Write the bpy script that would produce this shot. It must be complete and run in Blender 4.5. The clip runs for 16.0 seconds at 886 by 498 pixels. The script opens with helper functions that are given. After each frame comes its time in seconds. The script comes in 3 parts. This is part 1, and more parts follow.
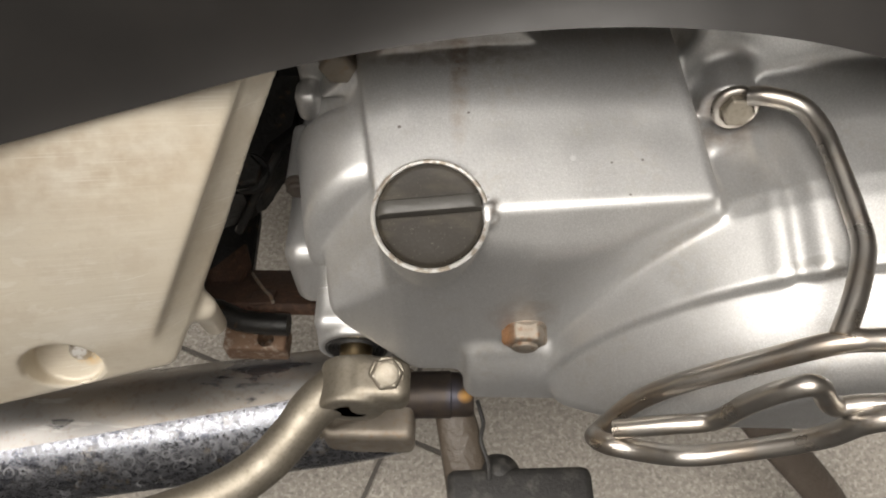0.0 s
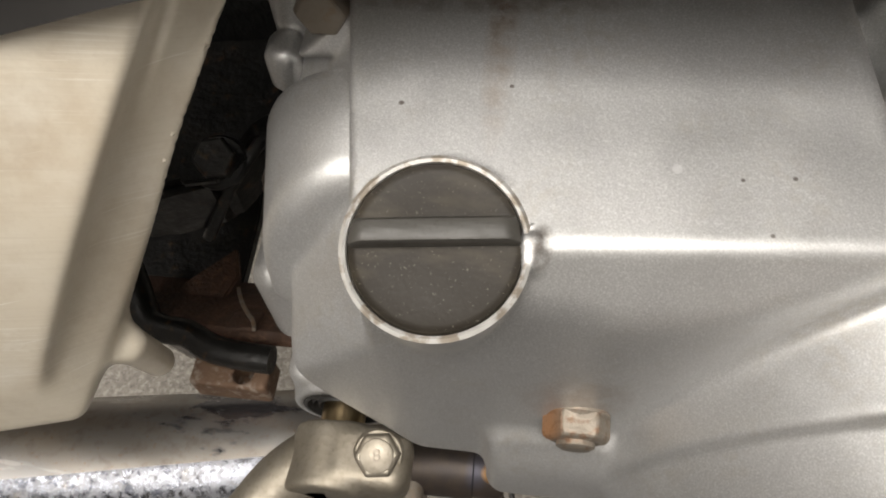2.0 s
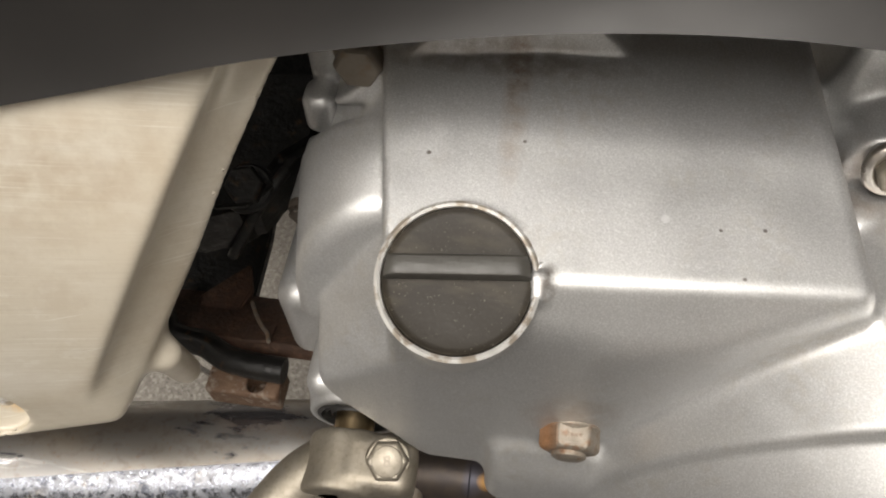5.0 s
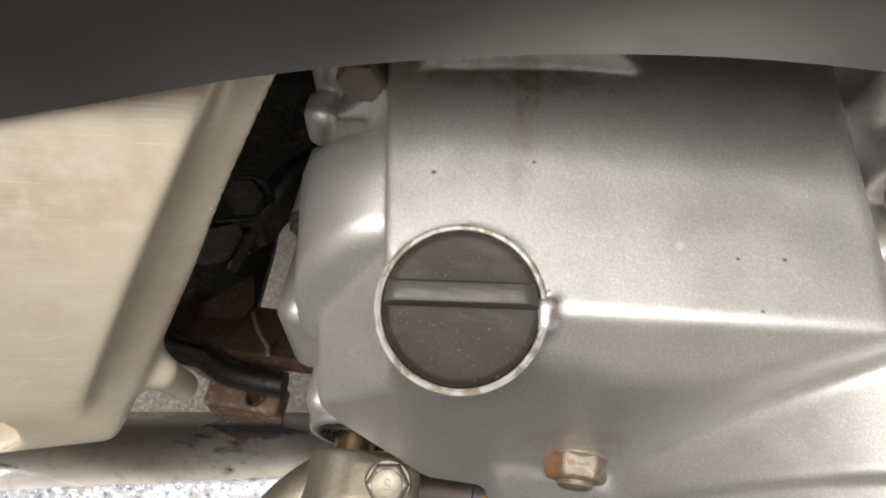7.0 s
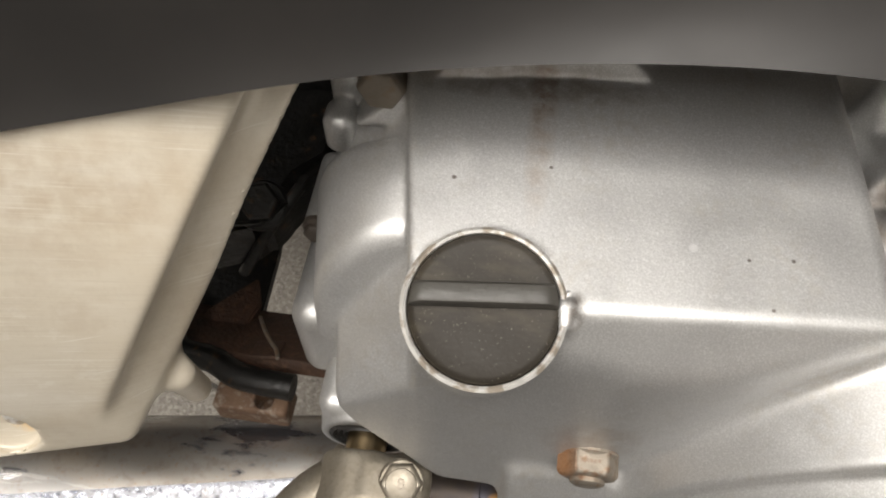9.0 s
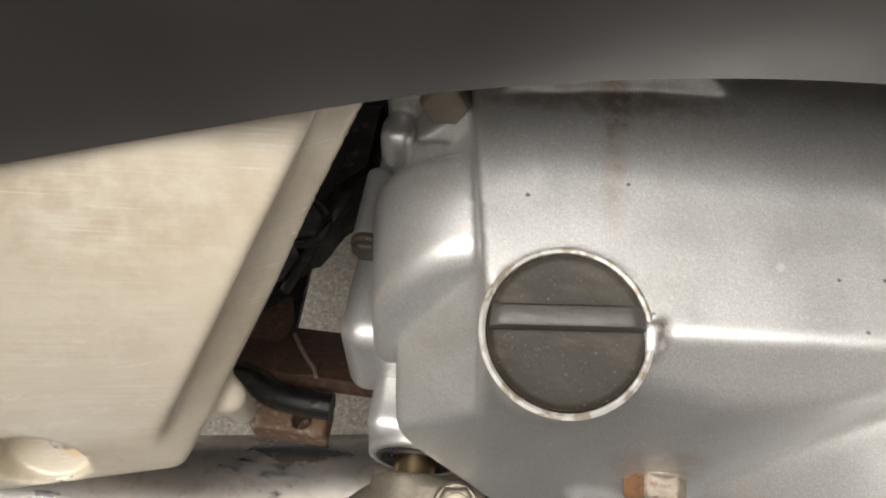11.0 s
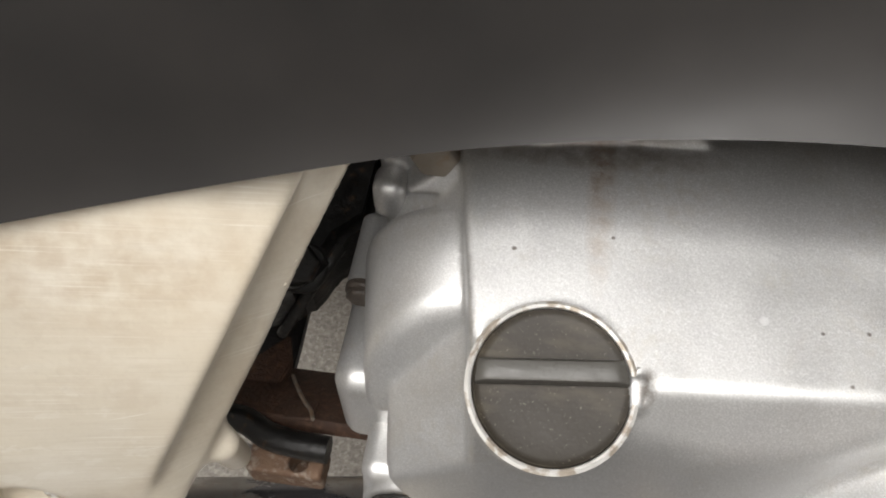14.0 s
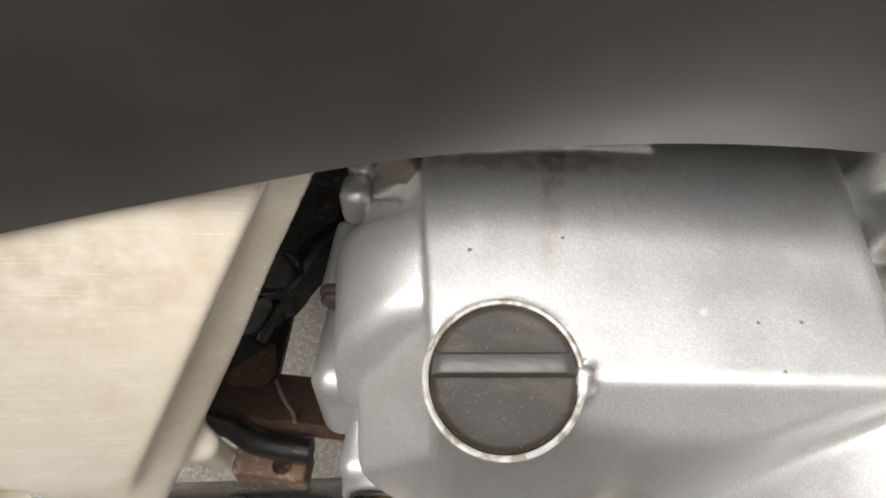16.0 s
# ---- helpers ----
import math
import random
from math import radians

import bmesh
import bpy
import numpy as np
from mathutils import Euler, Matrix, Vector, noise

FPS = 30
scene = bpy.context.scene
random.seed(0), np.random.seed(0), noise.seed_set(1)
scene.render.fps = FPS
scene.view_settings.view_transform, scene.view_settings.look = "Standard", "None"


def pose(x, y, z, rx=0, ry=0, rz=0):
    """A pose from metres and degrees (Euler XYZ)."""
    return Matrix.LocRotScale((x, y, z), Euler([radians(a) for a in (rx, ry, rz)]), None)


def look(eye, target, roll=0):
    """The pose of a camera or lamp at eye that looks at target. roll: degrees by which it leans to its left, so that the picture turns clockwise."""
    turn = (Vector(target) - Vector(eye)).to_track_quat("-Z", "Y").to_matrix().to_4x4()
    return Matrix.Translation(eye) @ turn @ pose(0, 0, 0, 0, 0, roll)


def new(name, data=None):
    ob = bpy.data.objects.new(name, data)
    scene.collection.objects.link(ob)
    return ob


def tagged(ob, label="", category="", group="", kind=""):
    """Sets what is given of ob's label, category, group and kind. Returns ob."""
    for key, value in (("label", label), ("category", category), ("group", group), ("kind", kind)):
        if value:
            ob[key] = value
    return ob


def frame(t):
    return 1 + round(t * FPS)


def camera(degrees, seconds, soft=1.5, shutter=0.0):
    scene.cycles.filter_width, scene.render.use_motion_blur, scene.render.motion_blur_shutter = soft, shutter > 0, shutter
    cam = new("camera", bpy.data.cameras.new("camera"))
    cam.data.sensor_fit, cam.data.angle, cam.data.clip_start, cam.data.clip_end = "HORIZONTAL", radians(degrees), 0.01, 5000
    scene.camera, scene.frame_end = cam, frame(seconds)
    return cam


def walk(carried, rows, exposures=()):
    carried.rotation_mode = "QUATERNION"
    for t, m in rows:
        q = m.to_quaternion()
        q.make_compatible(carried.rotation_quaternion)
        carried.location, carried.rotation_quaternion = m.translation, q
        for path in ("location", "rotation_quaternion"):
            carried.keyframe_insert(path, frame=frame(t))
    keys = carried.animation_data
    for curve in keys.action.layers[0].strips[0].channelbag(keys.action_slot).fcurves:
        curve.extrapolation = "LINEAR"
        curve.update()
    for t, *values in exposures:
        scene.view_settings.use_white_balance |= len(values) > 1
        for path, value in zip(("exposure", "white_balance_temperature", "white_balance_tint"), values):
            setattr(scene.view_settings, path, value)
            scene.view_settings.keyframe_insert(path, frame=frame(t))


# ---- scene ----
cam = camera(63.57, 16.0, 2.0)
PATH = [
    (0, (0.01536, 0.01319, 0.48990), (0.01253, 0.52393, -0.36983), 0.64),
    (0.5, (-0.00038, 0.02651, 0.46550), (-0.03843, 0.55013, -0.38561), 0.71),
    (1, (-0.00450, 0.03600, 0.44534), (-0.07082, 0.55101, -0.40927), -0.69),
    (1.5, (0.00790, 0.04666, 0.44165), (-0.07085, 0.55865, -0.41373), -1.98),
    (2, (0.02193, 0.05606, 0.43422), (-0.06156, 0.56346, -0.42343), -2.98),
    (2.5, (0.02677, 0.06569, 0.43705), (-0.05478, 0.56782, -0.42389), -3.08),
    (3, (0.02131, 0.06273, 0.44159), (-0.05289, 0.56687, -0.41884), -2.08),
    (3.5, (0.01869, 0.05489, 0.44656), (-0.04760, 0.56473, -0.41116), -0.70),
    (6, (0.01636, 0.04879, 0.45200), (-0.05132, 0.57654, -0.39470), 1.03),
    (6.5, (0.02122, 0.05303, 0.45048), (-0.05271, 0.57926, -0.39664), 0.59),
    (7, (0.01618, 0.05560, 0.44933), (-0.05751, 0.58016, -0.39885), 0.65),
    (7.5, (0.01462, 0.05277, 0.44784), (-0.06311, 0.58372, -0.39599), 0.65),
    (8, (0.01373, 0.05194, 0.45237), (-0.05893, 0.58466, -0.39079), 0.99),
    (8.2, (0.01140, 0.05182, 0.45201), (-0.05602, 0.58615, -0.39057), 1.38),
    (10.3, (0.00980, 0.05584, 0.45436), (-0.04469, 0.58760, -0.39078), 2.22),
    (10.5, (0.00550, 0.05673, 0.45466), (-0.04785, 0.59455, -0.38671), 2.29),
    (11, (-0.00349, 0.05430, 0.44943), (-0.06464, 0.59905, -0.38694), 1.61),
    (11.5, (0.00112, 0.05464, 0.44960), (-0.07412, 0.60531, -0.38172), 0.32),
    (12, (0.00408, 0.05440, 0.45178), (-0.07952, 0.61175, -0.37428), -0.36),
    (12.5, (-0.00105, 0.05336, 0.45431), (-0.07832, 0.61695, -0.36812), 0.24),
    (13, (0.00023, 0.05428, 0.45624), (-0.07626, 0.62405, -0.36199), 0.47),
    (13.5, (0.00031, 0.05586, 0.45415), (-0.07412, 0.63146, -0.36019), 0.72),
    (14, (-0.00019, 0.05748, 0.45360), (-0.07663, 0.63372, -0.36010), 0.53),
    (14.5, (0.00361, 0.05908, 0.45180), (-0.08008, 0.63414, -0.36202), -0.21),
    (15, (0.00240, 0.05979, 0.45128), (-0.07980, 0.63383, -0.36341), -0.35),
    (15.5, (0.00165, 0.05890, 0.45181), (-0.07695, 0.63768, -0.35988), -0.44),
    (16, (0.00762, 0.05308, 0.45962), (-0.06326, 0.63794, -0.34841), -0.34),
]
EXPOSURES = [(0, 0.04, 6500, 10), (8.2, 0.08, 6500, 10), (10.3, 0.16, 6450, 10), (13.4, 0.20, 6300, 10), (14.3, 0.38, 6200, 10), (15.6, 0.38, 6200, 10), (16, 0.45, 6200, 10)]
walk(cam, [(t, look(eye, target, roll)) for t, eye, target, roll in PATH], EXPOSURES)

# ---- light ----
world = bpy.data.worlds.new("world")
scene.world = world
world.use_nodes = True
world.node_tree.nodes["Background"].inputs[0].default_value = (0.9, 0.95, 1.0, 1)
world.node_tree.nodes["Background"].inputs[1].default_value = 0.05


def area_lamp(name, eye, target, sx, sy, watts, colour):
    data = bpy.data.lights.new(name, "AREA")
    data.shape, data.size, data.size_y, data.energy, data.color = "RECTANGLE", sx, sy, watts, colour
    ob = new(name, data)
    ob.matrix_world = look(eye, target)
    return ob


CEILING_LAMPS = (((-0.10, -0.30, 2.60), (1.5, 0.6), 28), ((-0.30, -1.30, 2.60), (2.6, 1.4), 54), ((-1.50, -0.35, 2.60), (0.5, 1.0), 16))
for place, size, watts in CEILING_LAMPS:
    area_lamp("lamp_glow", (place[0], place[1], 2.50), (place[0], place[1] + 0.001, 0), *size, watts, (1.0, 0.942, 0.872))


# ---- materials ----
class Mat:
    """A small builder for procedural node materials, in metres of the world."""

    def __init__(self, name, colour, rough=0.5, metal=0.0, coat=0.0):
        self.m = bpy.data.materials.new(name)
        self.m.use_nodes = True
        self.t = self.m.node_tree
        self.b = self.t.nodes["Principled BSDF"]
        self.b.inputs["Metallic"].default_value = metal
        self.b.inputs["Roughness"].default_value = rough
        self.b.inputs["Coat Weight"].default_value = coat
        self.b.inputs["Coat Roughness"].default_value = 0.15
        self.geo = self.t.nodes.new("ShaderNodeNewGeometry")
        self.colour = self.rgb(colour)
        self.rough = self.value(rough)
        self.height = None

    def rgb(self, c):
        n = self.t.nodes.new("ShaderNodeRGB")
        n.outputs[0].default_value = (*c, 1)
        return n.outputs[0]

    def value(self, v):
        n = self.t.nodes.new("ShaderNodeValue")
        n.outputs[0].default_value = v
        return n.outputs[0]

    def math(self, op, a, b=None, clamp=False):
        n = self.t.nodes.new("ShaderNodeMath")
        n.operation, n.use_clamp = op, clamp
        for i, v in enumerate((a, b)):
            if v is None:
                continue
            if isinstance(v, (int, float)):
                n.inputs[i].default_value = v
            else:
                self.t.links.new(v, n.inputs[i])
        return n.outputs[0]

    def place(self, scale=(1, 1, 1), loc=(0, 0, 0), rot=(0, 0, 0)):
        n = self.t.nodes.new("ShaderNodeMapping")
        n.inputs["Scale"].default_value, n.inputs["Location"].default_value = scale, loc
        n.inputs["Rotation"].default_value = [radians(a) for a in rot]
        self.t.links.new(self.geo.outputs["Position"], n.inputs["Vector"])
        return n.outputs[0]

    def noise(self, size, detail=4, lo=0.35, hi=0.65, stretch=(1, 1, 1), rough=0.55, rot=(0, 0, 0)):
        """Noise whose patches are about size metres wide, spread to 0..1 between lo and hi."""
        n = self.t.nodes.new("ShaderNodeTexNoise")
        n.inputs["Scale"].default_value, n.inputs["Detail"].default_value = 1 / size, detail
        n.inputs["Roughness"].default_value = rough
        self.t.links.new(self.place(stretch, rot=rot), n.inputs["Vector"])
        return self.spread(n.outputs["Fac"], lo, hi)

    def scratches(self, along, across, length, width, lo, hi):
        """Long thin marks on a plane that is spanned by two directions."""
        join_ = self.t.nodes.new("ShaderNodeCombineXYZ")
        for axis, way, size in ((0, along, length), (1, across, width)):
            n = self.t.nodes.new("ShaderNodeVectorMath")
            n.operation = "DOT_PRODUCT"
            n.inputs[1].default_value = [c / size for c in way]
            self.t.links.new(self.geo.outputs["Position"], n.inputs[0])
            self.t.links.new(n.outputs["Value"], join_.inputs[axis])
        n = self.t.nodes.new("ShaderNodeTexNoise")
        n.inputs["Scale"].default_value, n.inputs["Detail"].default_value = 1.0, 2
        self.t.links.new(join_.outputs[0], n.inputs["Vector"])
        return self.spread(n.outputs["Fac"], lo, hi)

    def cells(self, size, lo=0.0, hi=0.5):
        n = self.t.nodes.new("ShaderNodeTexVoronoi")
        n.inputs["Scale"].default_value = 1 / size
        self.t.links.new(self.place(), n.inputs["Vector"])
        return self.spread(n.outputs["Distance"], lo, hi)

    def spread(self, v, lo, hi):
        n = self.t.nodes.new("ShaderNodeMapRange")
        n.inputs["From Min"].default_value, n.inputs["From Max"].default_value = lo, hi
        self.t.links.new(v, n.inputs["Value"])
        return n.outputs[0]

    def blob(self, centre, size, power=1.0):
        """1 at the centre of an ellipsoid, fading to 0 at its rim."""
        n = self.t.nodes.new("ShaderNodeVectorMath")
        n.operation = "LENGTH"
        s = [1 / a for a in size]
        self.t.links.new(self.place(s, [-c * k for c, k in zip(centre, s)]), n.inputs[0])
        return self.math("POWER", self.math("SUBTRACT", 1.0, n.outputs["Value"], True), power)

    def tint(self, fac, colour, amount=1.0):
        n = self.t.nodes.new("ShaderNodeMix")
        n.data_type = "RGBA"
        f = self.math("MULTIPLY", fac, amount, True)
        self.t.links.new(f, n.inputs[0])
        self.t.links.new(self.colour, n.inputs[6])
        n.inputs[7].default_value = (*colour, 1)
        self.colour = n.outputs[2]
        return self

    def wear(self, fac, amount):
        self.rough = self.math("ADD", self.rough, self.math("MULTIPLY", fac, amount), True)
        return self

    def bump(self, fac, metres):
        h = self.math("MULTIPLY", fac, metres)
        self.height = h if self.height is None else self.math("ADD", self.height, h)
        return self

    def done(self):
        self.t.links.new(self.colour, self.b.inputs["Base Color"])
        self.t.links.new(self.rough, self.b.inputs["Roughness"])
        if self.height is not None:
            n = self.t.nodes.new("ShaderNodeBump")
            n.inputs["Distance"].default_value = 1.0
            n.inputs["Strength"].default_value = 1.0
            self.t.links.new(self.height, n.inputs["Height"])
            self.t.links.new(n.outputs["Normal"], self.b.inputs["Normal"])
        return self.m


def silver_paint():
    m = Mat("silver_paint", (0.585, 0.585, 0.582), 0.39, 0.76)
    m.tint(m.noise(0.03, 5), (0.52, 0.52, 0.51), 0.6)
    m.tint(m.noise(0.0003, 2, 0.45, 0.7), (0.92, 0.92, 0.92), 0.5)
    m.tint(m.noise(0.00024, 2, 0.50, 0.36), (0.36, 0.36, 0.36), 0.32)
    m.tint(m.math("MULTIPLY", m.noise(0.018, 5, 0.48, 0.68), m.noise(0.0022, 5, 0.42, 0.66)), (0.46, 0.42, 0.35), 0.35)
    # rust-brown run from the back edge, with darker spots in it
    streak = m.math("MULTIPLY", m.blob((0.0185, 0.148, 0.348), (0.0032, 0.022, 0.014), 0.8), m.noise(0.0035, 5, 0.26, 0.60))
    m.tint(streak, (0.36, 0.24, 0.13), 0.45)
    core = m.math("MULTIPLY", m.blob((0.0185, 0.158, 0.350), (0.0028, 0.010, 0.014), 0.5), m.noise(0.0018, 5, 0.44, 0.64))
    m.tint(core, (0.22, 0.11, 0.04), 0.55)
    edge = m.math("MULTIPLY", m.blob((0.015, 0.1600, 0.350), (0.030, 0.0045, 0.008), 0.5), m.noise(0.003, 4, 0.3, 0.6))
    m.tint(edge, (0.16, 0.10, 0.05), 0.6)
    for x, y, r in ((0.0028, 0.1373, 0.0007), (0.021, 0.141, 0.0006), (0.062, 0.118, 0.0006), (0.048, 0.112, 0.0005), (0.066, 0.128, 0.0006), (0.058, 0.127, 0.0005)):
        m.tint(m.blob((x, y, 0.344), (r * 0.8, r * 0.7, 0.005), 0.3), (0.07, 0.045, 0.03), 0.9)
    m.tint(m.blob((0.048, 0.128, 0.344), (0.0009, 0.0009, 0.005), 0.3), (0.85, 0.85, 0.85), 0.8)
    m.tint(m.math("MULTIPLY", m.blob((0.039, 0.106, 0.296), (0.012, 0.01, 0.011), 0.6), m.noise(0.004, 4, 0.3, 0.6)), (0.25, 0.14, 0.07), 0.3)
    m.tint(m.math("MULTIPLY", m.blob((0.094, 0.150, 0.333), (0.012, 0.012, 0.012), 0.6), m.noise(0.004)), (0.22, 0.13, 0.06), 0.6)
    m.tint(m.math("MULTIPLY", m.blob((0.1045, 0.0985, 0.339), (0.009, 0.004, 0.006), 0.2), m.noise(0.006, 4, 0.48, 0.50)), (0.38, 0.37, 0.35), 0.7)
    # brown patch painted for the dirty, shaded crease beside the filler rim
    m.tint(m.math("MULTIPLY", m.blob((0.0275, 0.1135, 0.3405), (0.0022, 0.0040, 0.004), 0.7), m.noise(0.0015, 4, 0.36, 0.56)), (0.16, 0.11, 0.07), 0.75)
    m.wear(m.noise(0.01, 4), 0.08)
    m.bump(m.noise(0.0010, 3, 0.3, 0.7), 0.000014)
    m.bump(m.noise(0.02, 3, 0.3, 0.7), 0.00006)
    return m.done()


def champagne_paint():
    m = Mat("champagne_paint", (0.70, 0.635, 0.52), 0.34, 0.15)
    m.tint(m.noise(0.025, 5, stretch=(0.4, 1, 1.6)), (0.66, 0.61, 0.51), 0.6)
    m.tint(m.noise(0.0035, 6, 0.5, 0.75, stretch=(0.12, 1, 1.5), rot=(0, 12, 0)), (0.80, 0.76, 0.68), 0.15)
    m.tint(m.math("MULTIPLY", m.blob((-0.075, 0.117, 0.352), (0.08, 0.014, 0.016), 0.7), m.noise(0.004, 5, 0.35, 0.7)), (0.42, 0.30, 0.18), 0.6)
    flake = m.blob((-0.105, 0.092, 0.318), (0.055, 0.03, 0.032), 0.25)
    m.tint(m.math("MULTIPLY", flake, m.noise(0.007, 3, 0.60, 0.62, stretch=(0.8, 1, 1.3), rot=(0, -35, 10))), (0.80, 0.76, 0.68), 0.4)
    m.tint(m.noise(0.014, 5, 0.50, 0.64, rough=0.65), (0.56, 0.48, 0.37), 0.42)
    m.tint(m.noise(0.020, 5, 0.54, 0.68, stretch=(0.5, 1, 1.2), rough=0.6), (0.82, 0.78, 0.70), 0.4)
    along, across = (0.96, 0.22, -0.14), (0.03, 0.53, 0.84)
    worn = m.noise(0.022, 4, 0.42, 0.62)
    m.tint(m.scratches(along, across, 0.018, 0.0007, 0.52, 0.70), (0.54, 0.47, 0.37), 0.22)
    fine = m.math("MULTIPLY", worn, m.scratches(along, across, 0.024, 0.00045, 0.56, 0.70))
    m.tint(fine, (0.88, 0.85, 0.78), 0.45)
    m.wear(fine, 0.15)
    m.tint(m.scratches((0.93, 0.36, 0.05), (-0.2, 0.50, 0.84), 0.025, 0.0009, 0.71, 0.75), (0.92, 0.90, 0.85), 0.5)
    m.tint(m.noise(0.05, 4, 0.50, 0.72), (0.60, 0.50, 0.36), 0.35)
    m.tint(m.math("MULTIPLY", m.blob((-0.0935, 0.0985, 0.284), (0.006, 0.006, 0.006), 0.6), m.noise(0.002, 3, 0.35, 0.6)), (0.75, 0.42, 0.05), 0.9)
    m.tint(m.noise(0.0009, 3, 0.55, 0.8), (0.50, 0.43, 0.33), 0.2)
    m.wear(m.noise(0.006, 5, stretch=(0.3, 1, 1)), 0.12)
    m.bump(m.noise(0.0014, 3, 0.3, 0.7, stretch=(0.4, 1, 1)), 0.00003)
    m.bump(m.noise(0.03, 3, 0.3, 0.7), 0.0003)
    return m.done()


def chrome():
    m = Mat("water_spotted_chrome", (0.20, 0.21, 0.235), 0.20, 1.0)
    patch = m.noise(0.025, 4, 0.36, 0.60, stretch=(0.5, 1, 1))
    film = m.math("MULTIPLY", m.noise(0.0026, 8, 0.44, 0.60, rough=0.75), m.math("ADD", 0.25, m.math("MULTIPLY", patch, 0.75)))
    m.tint(film, (0.33, 0.335, 0.36), 0.70)
    m.wear(film, 0.38)
    m.tint(m.noise(0.008, 6, 0.53, 0.60, stretch=(0.6, 1, 1), rough=0.7), (0.06, 0.065, 0.085), 0.75)
    ring = m.math("MULTIPLY", m.cells(0.0050, 0.34, 0.40), m.cells(0.0050, 0.50, 0.42))
    ring = m.math("MULTIPLY", m.math("MULTIPLY", ring, m.noise(0.006, 3, 0.45, 0.58)), patch)
    m.tint(ring, (0.62, 0.62, 0.63), 0.6)
    m.wear(ring, 0.5)
    m.tint(m.noise(0.0015, 5, 0.56, 0.66), (0.05, 0.05, 0.065), 0.7)
    m.tint(m.noise(0.0009, 3, 0.60, 0.72, stretch=(2.5, 1, 0.5)), (0.70, 0.72, 0.77), 0.4)
    m.tint(m.math("MULTIPLY", m.noise(0.02, 4, 0.5, 0.7), m.noise(0.004, 5, 0.5, 0.65)), (0.40, 0.30, 0.14), 0.6)
    m.bump(m.noise(0.05, 2, 0.3, 0.7), 0.0004)
    return m.done()


def hazy_chrome():
    m = Mat("hazy_chrome", (0.38, 0.37, 0.355), 0.34, 0.85)
    m.tint(m.noise(0.03, 5, 0.46, 0.62, stretch=(0.3, 1, 1)), (0.42, 0.34, 0.25), 0.6)
    m.tint(m.noise(0.004, 5, 0.52, 0.68), (0.27, 0.23, 0.19), 0.5)
    # dark reflections on the shield, put into its colour as smoother patches
    dark_reflection = m.noise(0.020, 6, 0.55, 0.60, stretch=(0.45, 1, 1), rough=0.65)
    m.tint(dark_reflection, (0.12, 0.125, 0.15), 0.8)
    m.wear(dark_reflection, -0.18)
    # pale reflected streaks, likewise painted
    m.tint(m.noise(0.010, 4, 0.60, 0.64, stretch=(0.2, 1, 1)), (0.60, 0.59, 0.57), 0.6)
    m.tint(m.noise(0.0012, 4, 0.60, 0.70), (0.36, 0.19, 0.08), 0.35)
    m.wear(m.noise(0.012, 5, stretch=(0.3, 1, 1)), 0.15)
    m.bump(m.noise(0.04, 2, 0.3, 0.7), 0.0006)
    return m.done()


def bright_wire():
    m = Mat("worn_chrome_wire", (0.50, 0.475, 0.44), 0.26, 1.0)
    m.tint(m.noise(0.012, 4, 0.45, 0.7), (0.50, 0.38, 0.26), 0.5)
    m.tint(m.noise(0.0015, 3, 0.6, 0.75), (0.30, 0.22, 0.15), 0.4)
    m.wear(m.noise(0.01, 4), 0.12)
    return m.done()


def worn_rim():
    m = Mat("bare_worn_aluminium", (0.80, 0.79, 0.76), 0.38, 0.7)
    m.tint(m.noise(0.003, 4, 0.48, 0.58), (0.36, 0.28, 0.19), 0.7)
    m.wear(m.noise(0.002, 4), 0.2)
    return m.done()


def lever_metal():
    m = Mat("plated_steel", (0.33, 0.30, 0.25), 0.44, 0.85)
    m.tint(m.noise(0.008, 5), (0.26, 0.23, 0.18), 0.6)
    m.tint(m.noise(0.0012, 3, 0.5, 0.75), (0.18, 0.15, 0.11), 0.5)
    m.wear(m.noise(0.004, 5), 0.15)
    m.bump(m.noise(0.0012, 4), 0.00003)
    return m.done()


def bracket_steel():
    m = Mat("brown_grey_steel", (0.30, 0.265, 0.22), 0.45, 0.6)
    m.tint(m.noise(0.012, 5), (0.20, 0.17, 0.14), 0.7)
    m.tint(m.noise(0.003, 4, 0.55, 0.7), (0.28, 0.17, 0.09), 0.4)
    m.wear(m.noise(0.006, 5), 0.15)
    m.bump(m.noise(0.002, 3), 0.00003)
    return m.done()


def brass_steel():
    m = Mat("yellowed_shaft_steel", (0.42, 0.33, 0.20), 0.3, 1.0)
    m.tint(m.noise(0.002, 4, stretch=(1, 0.2, 1)), (0.28, 0.20, 0.11), 0.7)
    return m.done()


def rusty_zinc():
    m = Mat("rusty_zinc", (0.30, 0.265, 0.22), 0.42, 0.7)
    m.tint(m.noise(0.006, 4, 0.52, 0.66), (0.36, 0.20, 0.10), 0.5)
    m.tint(m.blob((0.0335, 0.100, 0.291), (0.0035, 0.012, 0.009), 0.5), (0.52, 0.24, 0.09), 0.9)
    m.tint(m.noise(0.0015, 4, 0.5, 0.7), (0.2, 0.1, 0.05), 0.6)
    m.wear(m.noise(0.004, 4), 0.25)
    m.bump(m.noise(0.001, 4), 0.00008)
    return m.done()


def rust():
    m = Mat("brown_rust", (0.075, 0.037, 0.022), 0.7, 0.1)
    m.tint(m.noise(0.01, 5), (0.045, 0.025, 0.016), 0.8)
    m.tint(m.noise(0.003, 5, 0.5, 0.7), (0.16, 0.085, 0.05), 0.5)
    m.bump(m.noise(0.0015, 4), 0.0002)
    return m.done()


